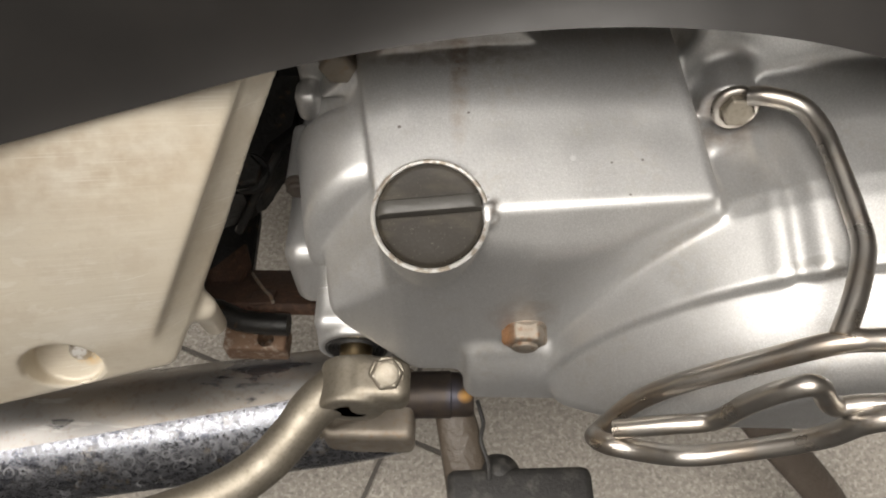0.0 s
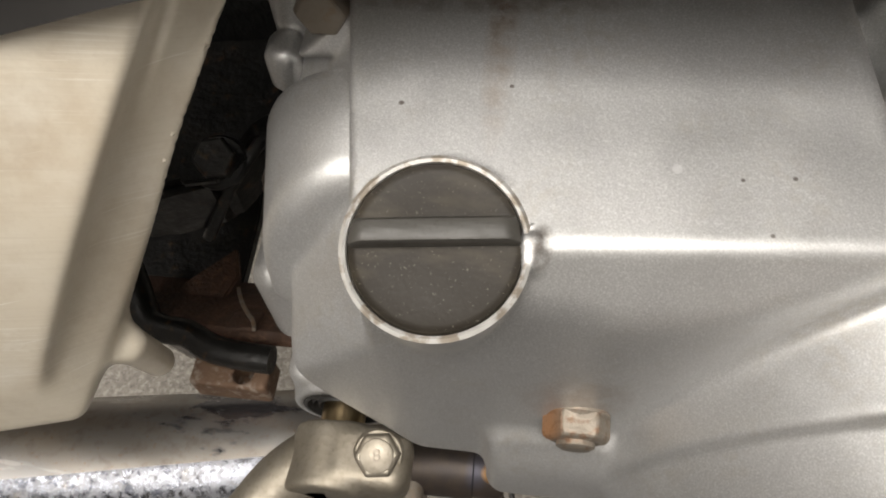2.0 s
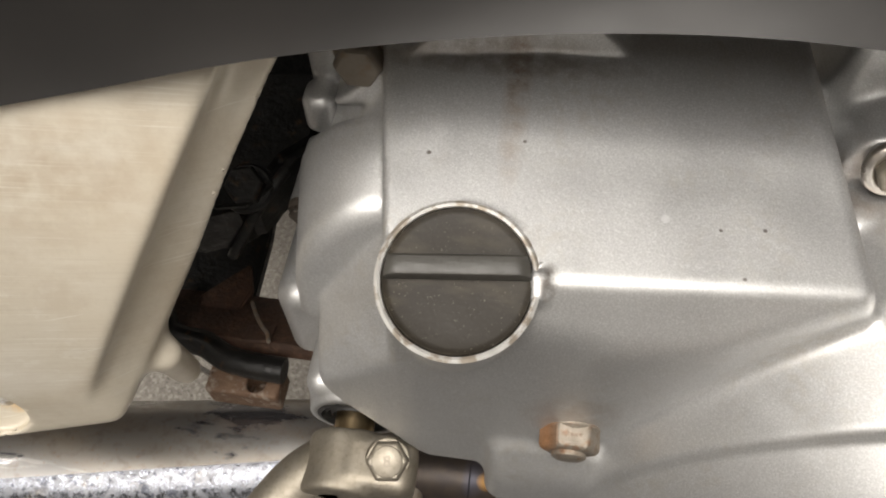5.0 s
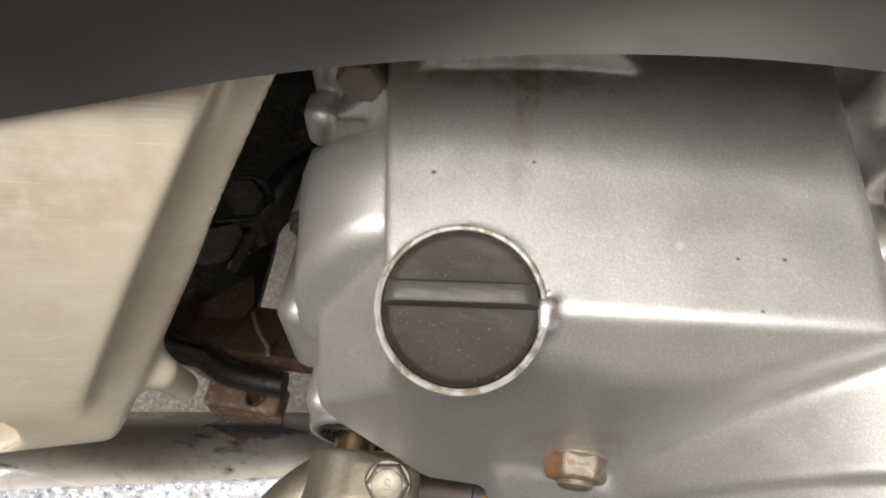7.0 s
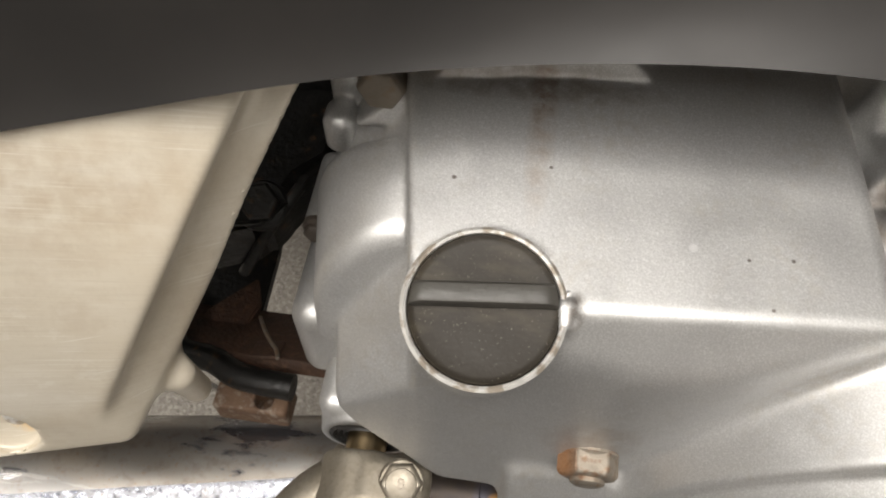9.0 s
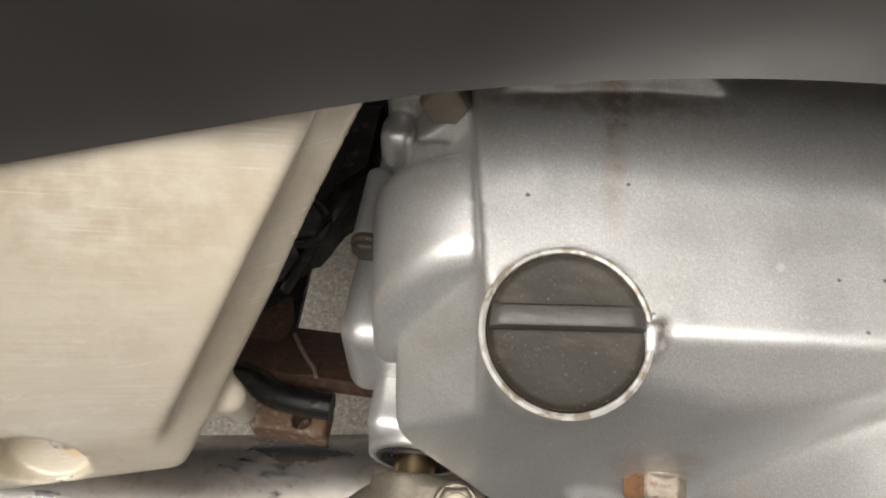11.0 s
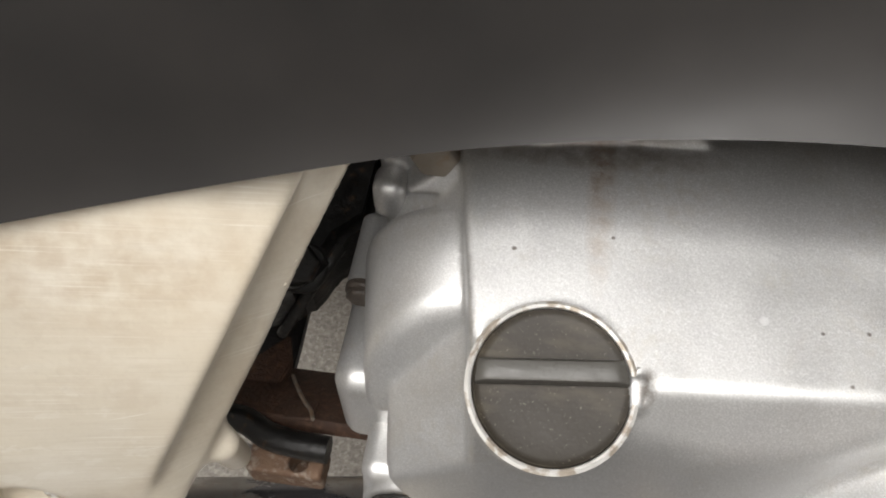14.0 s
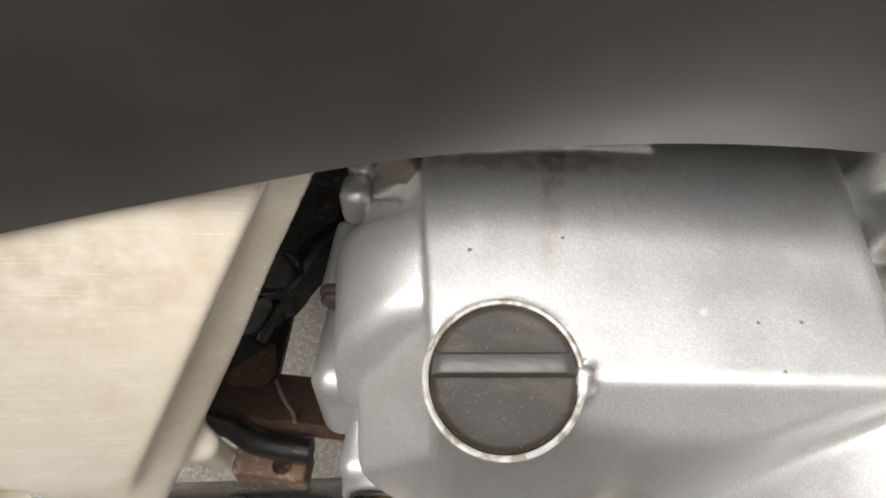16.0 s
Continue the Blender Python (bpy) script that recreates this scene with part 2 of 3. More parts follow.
def tan_rust():
    m = Mat("tan_rust", (0.19, 0.12, 0.075), 0.65, 0.1)
    m.tint(m.noise(0.006, 5), (0.12, 0.065, 0.04), 0.7)
    m.tint(m.noise(0.003, 5, 0.52, 0.66), (0.36, 0.31, 0.26), 0.7)
    m.bump(m.noise(0.0012, 4), 0.0002)
    return m.done()


def black_plastic():
    m = Mat("black_plastic", (0.026, 0.0245, 0.0235), 0.40, 0.0, 0.0)
    m.tint(m.noise(0.03, 5), (0.037, 0.034, 0.032), 0.7)
    m.wear(m.noise(0.01, 5), 0.08)
    m.bump(m.noise(0.04, 2), 0.0002)
    return m.done()


def black_paint():
    m = Mat("black_frame_paint", (0.007, 0.0066, 0.0062), 0.28)
    m.b.inputs["Specular IOR Level"].default_value = 0.45
    m.tint(m.noise(0.008, 5, 0.5, 0.7), (0.02, 0.017, 0.014), 0.7)
    m.tint(m.noise(0.004, 5, 0.6, 0.7), (0.10, 0.05, 0.02), 0.5)
    m.wear(m.noise(0.005, 5), 0.25)
    m.bump(m.noise(0.002, 4), 0.0001)
    return m.done()


def rubber():
    m = Mat("black_rubber", (0.025, 0.024, 0.023), 0.55)
    m.tint(m.noise(0.006, 5, 0.5, 0.7), (0.10, 0.095, 0.085), 0.6)
    m.bump(m.noise(0.0015, 4), 0.0001)
    return m.done()


def cap_plastic():
    m = Mat("dusty_cap_plastic", (0.024, 0.0195, 0.014), 0.52)
    m.b.inputs["Specular IOR Level"].default_value = 0.32
    m.tint(m.noise(0.016, 3, 0.35, 0.65), (0.036, 0.032, 0.026), 0.35)
    m.tint(m.noise(0.005, 5, 0.50, 0.72, stretch=(0.35, 1, 1), rot=(0, 0, 15)), (0.085, 0.072, 0.052), 0.6)
    m.tint(m.noise(0.0009, 3, 0.55, 0.8), (0.06, 0.055, 0.045), 0.25)
    m.tint(m.noise(0.0005, 2, 0.66, 0.72), (0.22, 0.20, 0.17), 0.5)
    m.wear(m.noise(0.003, 5), 0.04)
    m.bump(m.noise(0.009, 3, 0.3, 0.7), 0.00008)
    m.bump(m.noise(0.0009, 3), 0.000015)
    return m.done()


def granite():
    m = Mat("speckled_granite_tile", (0.37, 0.34, 0.30), 0.5)
    m.tint(m.noise(0.004, 4, 0.45, 0.6), (0.24, 0.218, 0.188), 0.8)
    m.tint(m.noise(0.0032, 3, 0.52, 0.62), (0.54, 0.51, 0.46), 0.8)
    m.tint(m.noise(0.0024, 3, 0.57, 0.66), (0.15, 0.137, 0.12), 0.75)
    m.tint(m.noise(0.15, 4), (0.36, 0.335, 0.30), 0.4)
    m.wear(m.noise(0.003, 4), 0.15)
    m.bump(m.noise(0.003, 4), 0.0002)
    return m.done()


def heat_steel():
    m = Mat("heat_stained_steel", (0.070, 0.054, 0.043), 0.45, 0.5)
    m.tint(m.noise(0.004, 4), (0.04, 0.034, 0.034), 0.7)
    # blue and orange highlights near the tube's end, painted over the heat stain
    m.tint(m.blob((0.020, 0.1100, 0.2105), (0.004, 0.009, 0.006), 0.7), (0.10, 0.12, 0.20), 0.35)
    m.tint(m.blob((0.0245, 0.1100, 0.2105), (0.0035, 0.0035, 0.0035), 0.7), (0.60, 0.32, 0.08), 0.8)
    return m.done()


def plain(name, colour, rough, size=0.3):
    m = Mat(name, colour, rough)
    m.tint(m.noise(size, 5), [c * 0.86 for c in colour], 0.6)
    m.bump(m.noise(0.004, 4), 0.0003)
    return m.done()


SILVER, CHAMPAGNE, CHROME, WIRE = silver_paint(), champagne_paint(), chrome(), bright_wire()
RIM, DULL, HAZY, DARK = worn_rim(), bracket_steel(), hazy_chrome(), plain("worn_and_shaded_steel", (0.075, 0.060, 0.048), 0.5, 0.02)
LEVER, BRASS, ZINC, RUST, TAN_RUST = lever_metal(), brass_steel(), rusty_zinc(), rust(), tan_rust()
PLASTIC, BLACK, RUBBER, CAP, GRANITE = black_plastic(), black_paint(), rubber(), cap_plastic(), granite()
WALL = plain("grey_wall_paint", (0.20, 0.19, 0.18), 0.7)
# paler than the other walls, so that it works as a reflector
PALE_WALL = plain("pale_bounce_wall", (0.36, 0.348, 0.33), 0.7)
CEIL = plain("white_ceiling_paint", (0.78, 0.77, 0.74), 0.8)
# near-black, so that front faces and chrome mirror little light from below
DARK_GROUND = plain("dark_ground", (0.045, 0.043, 0.041), 0.85, 0.05)
GROUT = plain("dark_grout", (0.11, 0.10, 0.09), 0.85, 0.02)


def glow():
    m = Mat("lamp_diffuser", (0.9, 0.9, 0.9), 0.5)
    m.b.inputs["Emission Color"].default_value = (1.0, 0.96, 0.9, 1)
    m.b.inputs["Emission Strength"].default_value = 1.0
    return m.done()


GLOW, HEAT = glow(), heat_steel()
BROWN = plain("brown_worn_steel", (0.085, 0.068, 0.052), 0.42, 0.012)
# near-black for the filler that stands in for deep shade behind the frame
VOID = plain("gap_shade_black", (0.006, 0.006, 0.006), 0.9, 0.05)


def grip_plastic():
    m = Mat("worn_grip_plastic", (0.060, 0.057, 0.051), 0.36)
    m.tint(m.noise(0.004, 5, 0.45, 0.7, stretch=(0.2, 1, 1)), (0.10, 0.094, 0.082), 0.6)
    m.tint(m.noise(0.0008, 4, 0.55, 0.7), (0.035, 0.030, 0.024), 0.5)
    m.wear(m.noise(0.002, 4), 0.15)
    m.bump(m.noise(0.0016, 4, stretch=(0.3, 1, 1)), 0.00004)
    return m.done()


GRIP = grip_plastic()


# ---- mesh helpers ----
def part(name, bm, material, parent=None, label="", smooth=True):
    """Links a bmesh as one mesh object under a thing or a part."""
    me = bpy.data.meshes.new(name)
    bmesh.ops.recalc_face_normals(bm, faces=bm.faces)
    bm.to_mesh(me)
    bm.free()
    return mesh_part(name, me, material, parent, label, smooth)


def mesh_part(name, me, material, parent=None, label="", smooth=True):
    me.materials.append(material)
    me.shade_smooth() if smooth else me.shade_flat()
    if smooth:
        me.set_sharp_from_angle(angle=radians(38))
    ob = new(name, me)
    ob.parent = parent
    return tagged(ob, label)


def rounded_box(sx, sy, sz, r=0.002, m=None, seg=2, bm=None):
    bm2 = bmesh.new()
    bmesh.ops.create_cube(bm2, size=1, matrix=Matrix.Diagonal((sx, sy, sz, 1)))
    if r > 0:
        bmesh.ops.bevel(bm2, geom=bm2.edges[:], offset=r, segments=seg, profile=0.5, affect="EDGES")
    if m is not None:
        bmesh.ops.transform(bm2, matrix=m, verts=bm2.verts)
    if bm is None:
        return bm2
    return join(bm, bm2)


def join(bm, other):
    me = bpy.data.meshes.new("tmp")
    other.to_mesh(me)
    other.free()
    bm.from_mesh(me)
    bpy.data.meshes.remove(me)
    return bm


def aim(at, axis):
    """A pose at a place with its z along an axis."""
    return Matrix.Translation(at) @ Vector(axis).to_track_quat("Z", "Y").to_matrix().to_4x4()


def lathe(profile, m=None, seg=48, close=False, bm=None):
    """Turns (radius, height) pairs round z."""
    bm2 = bmesh.new()
    rings = []
    for r, h in profile:
        if r <= 1e-7:
            rings.append([bm2.verts.new((0, 0, h))])
        else:
            rings.append([bm2.verts.new((r * math.cos(2 * math.pi * i / seg), r * math.sin(2 * math.pi * i / seg), h)) for i in range(seg)])
    pairs = list(zip(rings, rings[1:])) + ([(rings[-1], rings[0])] if close else [])
    for a, b in pairs:
        for i in range(seg):
            j = (i + 1) % seg
            if len(a) == 1 and len(b) == 1:
                continue
            if len(a) == 1:
                bm2.faces.new((a[0], b[i], b[j]))
            elif len(b) == 1:
                bm2.faces.new((a[i], a[j], b[0]))
            else:
                bm2.faces.new((a[i], a[j], b[j], b[i]))
    if m is not None:
        bmesh.ops.transform(bm2, matrix=m, verts=bm2.verts)
    return bm2 if bm is None else join(bm, bm2)


def smooth_line(points, steps=8):
    """A Catmull-Rom curve through the points."""
    p = [Vector(q) for q in points]
    p = [2 * p[0] - p[1]] + p + [2 * p[-1] - p[-2]]
    out = []
    for a, b, c, d in zip(p, p[1:], p[2:], p[3:]):
        for i in range(steps):
            t = i / steps
            out.append(0.5 * (2 * b + (c - a) * t + (2 * a - 5 * b + 4 * c - d) * t * t + (3 * b - a - 3 * c + d) * t ** 3))
    return out + [p[-2]]


def tube(points, radius, seg=16, steps=8, flat=1.0, side=(0, 0, 1), bm=None):
    """A bar along a curve; radius: a number or a function of 0..1; flat squeezes it along side."""
    bm2 = bmesh.new()
    line = smooth_line(points, steps)
    n = len(line)
    rings = []
    up = Vector(side)
    for i, c in enumerate(line):
        d = (line[min(i + 1, n - 1)] - line[max(i - 1, 0)]).normalized()
        u = d.cross(up).normalized()
        v = u.cross(d).normalized()
        r = radius(i / (n - 1)) if callable(radius) else radius
        rings.append([bm2.verts.new(c + r * math.cos(2 * math.pi * k / seg) * u + r * flat * math.sin(2 * math.pi * k / seg) * v) for k in range(seg)])
    for a, b in zip(rings, rings[1:]):
        for k in range(seg):
            bm2.faces.new((a[k], a[(k + 1) % seg], b[(k + 1) % seg], b[k]))
    for ring, sgn in ((rings[0], 1), (rings[-1], -1)):
        bm2.faces.new(ring)
    return bm2 if bm is None else join(bm, bm2)


def hexagon(across, height, m, washer=0.0, dimple=False):
    """A hex bolt head or nut, chamfered, with an optional washer flange under it; its base lies at the pose."""
    bm = bmesh.new()
    r = across / math.sqrt(3)
    rings = []
    for rr, h in ((r, 0), (r, height * 0.82), (r * 0.86, height)):
        rings.append([bm.verts.new((rr * math.cos(math.pi * k / 3), rr * math.sin(math.pi * k / 3), h)) for k in range(6)])
    for a, b in zip(rings, rings[1:]):
        for k in range(6):
            bm.faces.new((a[k], a[(k + 1) % 6], b[(k + 1) % 6], b[k]))
    bm.faces.new(rings[0])
    if dimple:
        inner = [bm.verts.new((r * 0.62 * math.cos(math.pi * k / 3), r * 0.62 * math.sin(math.pi * k / 3), height)) for k in range(6)]
        low = [bm.verts.new((r * 0.5 * math.cos(math.pi * k / 3), r * 0.5 * math.sin(math.pi * k / 3), height * 0.86)) for k in range(6)]
        for a, b in ((rings[-1], inner), (inner, low)):
            for k in range(6):
                bm.faces.new((a[k], a[(k + 1) % 6], b[(k + 1) % 6], b[k]))
        bm.faces.new(low)
    else:
        bm.faces.new(rings[-1])
    bmesh.ops.bevel(bm, geom=bm.edges[:], offset=across * 0.03, segments=1, affect="EDGES")
    if washer:
        lathe([(0, -0.0012), (washer, -0.0012), (washer, 0.0002), (washer * 0.9, 0.0010), (0, 0.0010)], None, 32, bm=bm)
    bmesh.ops.transform(bm, matrix=m, verts=bm.verts)
    return bm


# ---- solids from distance fields (millimetres inside) ----
def smax(a, b, k):
    h = np.clip(0.5 + 0.5 * (a - b) / k, 0, 1)
    return b + (a - b) * h + k * h * (1 - h)


def smin(a, b, k):
    return -smax(-a, -b, k)


def plane(x, y, z, at, n):
    n = np.array(n, float) / np.linalg.norm(n)
    return (x - at[0]) * n[0] + (y - at[1]) * n[1] + (z - at[2]) * n[2]


def box(x, y, z, lo, hi, r=3.0):
    c, h = (np.array(lo) + hi) / 2, (np.array(hi, float) - lo) / 2 - r
    q = [np.abs(v - m) - w for v, m, w in zip((x, y, z), c, h)]
    return np.sqrt(sum(np.maximum(v, 0) ** 2 for v in q)) + np.minimum(np.maximum(np.maximum(q[0], q[1]), q[2]), 0) - r


def rod(x, y, z, at, axis, r, lo, hi, round_=2.0, taper=0.0):
    """A cylinder along an axis from lo to hi past its place."""
    a = np.array(axis, float) / np.linalg.norm(axis)
    d = (x - at[0]) * a[0] + (y - at[1]) * a[1] + (z - at[2]) * a[2]
    px, py, pz = x - at[0] - d * a[0], y - at[1] - d * a[1], z - at[2] - d * a[2]
    rad = np.sqrt(px * px + py * py + pz * pz + 1e-9) - (r + taper * d)
    return smax(smax(rad, d - hi, round_), lo - d, round_)


def solid(name, field, lo, hi, cell, material, parent=None, label=""):
    """The surface where a distance field (in mm) is zero, by surface nets, with its corners drawn onto the field."""
    ax = [np.arange(a, b + cell, cell) for a, b in zip(lo, hi)]
    gx, gy, gz = np.meshgrid(*[a.astype(np.float32) for a in ax], indexing="ij")
    v = field(gx, gy, gz)
    for s in (np.s_[0], np.s_[-1]):
        v[s], v[:, s], v[:, :, s] = cell, cell, cell
    inside = v < 0
    n = np.array(v.shape) - 1
    count = np.zeros(n, np.int8)
    for i in (0, 1):
        for j in (0, 1):
            for k in (0, 1):
                count += inside[i:i + n[0], j:j + n[1], k:k + n[2]]
    active = (count > 0) & (count < 8)
    idx = np.full(n, -1, np.int64)
    cells = np.argwhere(active)
    idx[active] = np.arange(len(cells))
    p = np.array(lo)[None, :] + (cells + 0.5) * cell
    e = 0.15
    for _ in range(6):
        f0 = field(*p.T)
        g = np.stack([field(*(p + d).T) - field(*(p - d).T) for d in np.eye(3) * e], 1) / (2 * e)
        step = -f0[:, None] * g / np.maximum((g * g).sum(1, keepdims=True), 0.05)
        p = p + np.clip(step, -cell * 0.6, cell * 0.6)
    mid = np.array(lo)[None, :] + (cells + 0.5) * cell
    p = np.clip(p, mid - cell * 0.75, mid + cell * 0.75)
    quads = []
    for a in range(3):
        b, c = (a + 1) % 3, (a + 2) % 3
        s0 = [slice(1, -1)] * 3
        s1 = [slice(1, -1)] * 3
        s0[a], s1[a] = slice(0, -1), slice(1, None)
        i0, i1 = inside[tuple(s0)], inside[tuple(s1)]
        for flip, hit in ((False, i0 & ~i1), (True, ~i0 & i1)):
            q = np.argwhere(hit)
            q[:, b] += 1
            q[:, c] += 1
            ring = []
            for db, dc in ((-1, -1), (0, -1), (0, 0), (-1, 0)):
                w = q.copy()
                w[:, b] += db
                w[:, c] += dc
                ring.append(idx[w[:, 0], w[:, 1], w[:, 2]])
            ring = np.stack(ring, 1)
            quads.append(ring[:, ::-1] if flip else ring)
    quads = np.concatenate(quads)
    quads = quads[(quads >= 0).all(1)]
    me = bpy.data.meshes.new(name)
    me.from_pydata((p * 0.001).tolist(), [], quads.tolist())
    me.update()
    me.materials.append(material)
    me.shade_smooth()
    ob = new(name, me)
    ob.parent = parent
    return tagged(ob, label)


# ---- the room ----
def slab(name, lo, hi, material, label, category):
    c = [(a + b) / 2 for a, b in zip(lo, hi)]
    s = [b - a for a, b in zip(lo, hi)]
    ob = part(name, rounded_box(*s, 0.0, pose(*c)), material, None, label, False)
    return tagged(ob, "", category, "", "structure")


GROUND_EDGE_Y = 0.065
floor = slab("floor", (-2.4, GROUND_EDGE_Y, -0.10), (2.4, 2.4, -0.0015), GROUT, "grey speckled granite tile floor with dark joints", "floor")
# unseen dark ground, added to darken what the engine's front reflects
slab("ground", (-2.4, -2.4, -0.10), (2.4, GROUND_EDGE_Y, -0.001), DARK_GROUND, "unseen dark ground added in front of the tiled floor", "ground")
slab("wall_north", (-2.4, 2.4, -0.10), (2.4, 2.5, 2.6), WALL, "plain grey painted garage wall", "wall")
# unseen wall, kept pale to brighten the engine's front-left facets
slab("wall_south", (-2.4, -2.5, -0.10), (2.4, -2.4, 2.6), PALE_WALL, "unseen pale wall that bounces light onto the engine", "wall")
slab("wall_east", (2.4, -2.5, -0.10), (2.5, 2.5, 2.6), WALL, "plain grey painted garage wall", "wall")
slab("wall_west", (-2.5, -2.5, -0.10), (-2.4, 2.5, 2.6), WALL, "plain grey painted garage wall", "wall")
slab("ceiling", (-2.5, -2.5, 2.6), (2.5, 2.5, 2.7), CEIL, "plain white painted ceiling", "ceiling")

for place, size, watts in CEILING_LAMPS:
    lamp = tagged(new("ceiling_light"), "flat white ceiling light panel with metal frame", "ceiling light", "ceiling lights")
    lamp.location = place
    part("frame", rounded_box(size[0] + 0.1, size[1] + 0.1, 0.06, 0.01, pose(0, 0, -0.03)), WIRE, lamp)
    part("diffuser", rounded_box(*size, 0.02, 0.005, pose(0, 0, -0.072)), GLOW, lamp)
# ---- the motorcycle ----
bike = tagged(new("motorcycle"), "silver motorcycle engine side with black fairing and chrome exhaust", "motorcycle")


# crankcase cover, cast and painted silver
def cover_field(x, y, z):
    flat = 344 + 0.15 * (y - 129)
    top = smax(z - flat - 0.08 * (x - 20), z - flat + 0.012 * (x - 20), 0.6)
    top = smax(top, z - 377, 2.0)
    chamfer = ((113.2 + 0.085 * (x - 30)) - y) * 0.85 + (z - 341.6) * 0.53
    front = smax(105.4 + 0.05 * (z - 300) - y, 107 + 0.31 * (x - 54) - y, 4.0)
    wall = -6.1 - 0.165 * (y - 135.6) - x
    shoulder = plane(x, y, z, (-17.3, 109, 303.4), (-0.67, -0.37, 0.64))
    cheek = plane(x, y, z, (-17.0, 109.6, 304.2), (-0.40, -0.72, 0.56))
    low_left = smax(plane(x, y, z, (-7, 107, 275.5), (-0.83, 0.0, -0.55)), plane(x, y, z, (-19.2, 108, 301), (-1, -0.12, 0)), 5.0)
    body = smax(smax(smax(top, chamfer, 1.5), front, 2.0), wall, 1.4)
    lower = smax(smax(smax(shoulder, cheek, 1.0), front, 1.4), smax(top, x - 5, 1.0), 1.0)
    body = smin(body, lower, 0.6)
    body = smax(smax(body, low_left, 2.0), 254.5 - z, 5.0)
    body = smax(body, plane(x, y, z, (83, 129, 345), (0.93, 0.08, 0.36)), 2.5)
    body = smax(body, y - 176, 3.0)
    # rounded shoulder at the rear corner
    cx = -5.5 - 0.165 * (y - 135)
    crest = 332.3 + 0.20 * (y - 131)
    column = np.sqrt((x - cx) ** 2 + (np.maximum(z - crest + 25, 0) * 0.92) ** 2) - 23.0
    column = smax(smax(column, plane(x, y, z, (-13, 127.6, 325), (0.08, -0.96, 0.26)), 4.0), 296 - z, 5.0)
    column = smax(column, y - 153, 3.0)
    d = smin(body, column, 1.0)
    # small pad under the fairing
    pad = smax(plane(x, y, z, (17, 163.0, 352), (0.06, -0.95, 0.30)), smax(np.abs(x - 19) - 18 + 1.3 * (z - 352), y - 178, 1.0), 1.5)
    d = smin(d, smax(pad, np.abs(z - 350) - 16, 2.0), 1.0)
    # foot under the sump nut
    foot = smax(smax(box(x, y, z, (22.5, 97, 234), (66, 150, 278), 5.0), plane(x, y, z, (40, 103.5, 280), (0, -0.9, 0.42)), 3.0), 246 - z, 2.0)
    d = smin(d, foot, 4.0)
    # round clutch housing
    swell = 99 + 0.18 * np.clip(y - 98, 0, 18) - 0.20 * np.clip(y - 122, 0, 30)
    wheel = smax(smax(np.sqrt((x - 146) ** 2 + (z - 248) ** 2) - swell, 98 - y, 1.5), y - 176, 1.5)
    wheel = smin(wheel, rod(x, y, z, (146, 98, 248), (0.0, -1, 0.06), 98.0, -6, 28, 8.0, -0.55), 0.4)
    wheel = smax(wheel, plane(x, y, z, (65, 100, 238), (-0.83, 0, -0.55)), 4.0)
    wheel = smax(wheel, (431 - z - 1.9 * y) / 2.15, 4.0)
    ribs = 0.6 * np.exp(-((x - 99) / 2.6) ** 2) + 0.7 * np.exp(-((x - 108) / 2.2) ** 2) - 0.8 * np.exp(-((x - 103.5) / 2.2) ** 2)
    wheel = wheel - ribs * np.clip((y - 96) / 4, 0, 1)
    d = smin(d, wheel, 3.0)
    d = smin(d, rod(x, y, z, (95.5, 154, 336), (0, 1, 0), 8.2, -1, 26, 1.5), 3.0)
    # collar of the filler, running down into the face
    ax = (0, -0.278, 0.961)
    collar = rod(x, y, z, (11.5, 111.7, 340.7), ax, 14.5, -40, -0.7, 0.6, 0.045)
    d = smin(d, collar, 0.8)
    d = np.maximum(d, -rod(x, y, z, (11.5, 111.7, 340.7), ax, 13.7, -2.2, 12, 0.5))
    # cast lug beside the rim
    d = smin(d, rod(x, y, z, (26.0, 112.0, 340.0), (-0.12, 0.94, 0.3), 1.3, -2.0, 2.5, 1.0), 2.0)
    # boss of the kick shaft
    boss = smin(rod(x, y, z, (-16, 113, 250), (0, 1, 0), 13.6, 0, 40, 1.2, 0.03), box(x, y, z, (-30, 114.5, 246), (6, 150, 266), 4.5), 2.0)
    d = smin(d, boss, 0.5)
    d = np.maximum(d, -rod(x, y, z, (-16, 113, 250), (0, 1, 0), 11.2, -3, 4, 0.4))
    d = smin(d, box(x, y, z, (84, 166, 280), (186, 200, 362), 5.0), 5.0)
    d = smin(d, box(x, y, z, (78, 140, 290), (104, 176, 331), 4.0), 3.0)
    return d


cover = solid("crankcase_cover", cover_field, (-45, 62, 228), (190, 204, 372), 0.95, SILVER, bike, "cast crankcase cover in worn silver paint")


def crankcase_field(x, y, z):
    d = box(x, y, z, (-39, 130, 250), (30, 200, 286), 6.0)
    d = smin(d, box(x, y, z, (-18, 132, 190), (30, 200, 275), 6.0), 3.0)
    d = smin(d, rod(x, y, z, (-35.5, 157, 289), (0, 1, 0), 4.5, 0, 24, 1.0), 1.5)
    d = smin(d, box(x, y, z, (-30, 157, 321), (-22.5, 166, 333), 3.0), 1.0)
    d = smin(d, box(x, y, z, (-30, 166, 290), (-16, 195, 345), 4.0), 2.0)
    return d


solid("crankcase", crankcase_field, (-48, 115, 185), (40, 208, 350), 1.25, SILVER, bike, "grey cast engine case behind the cover")

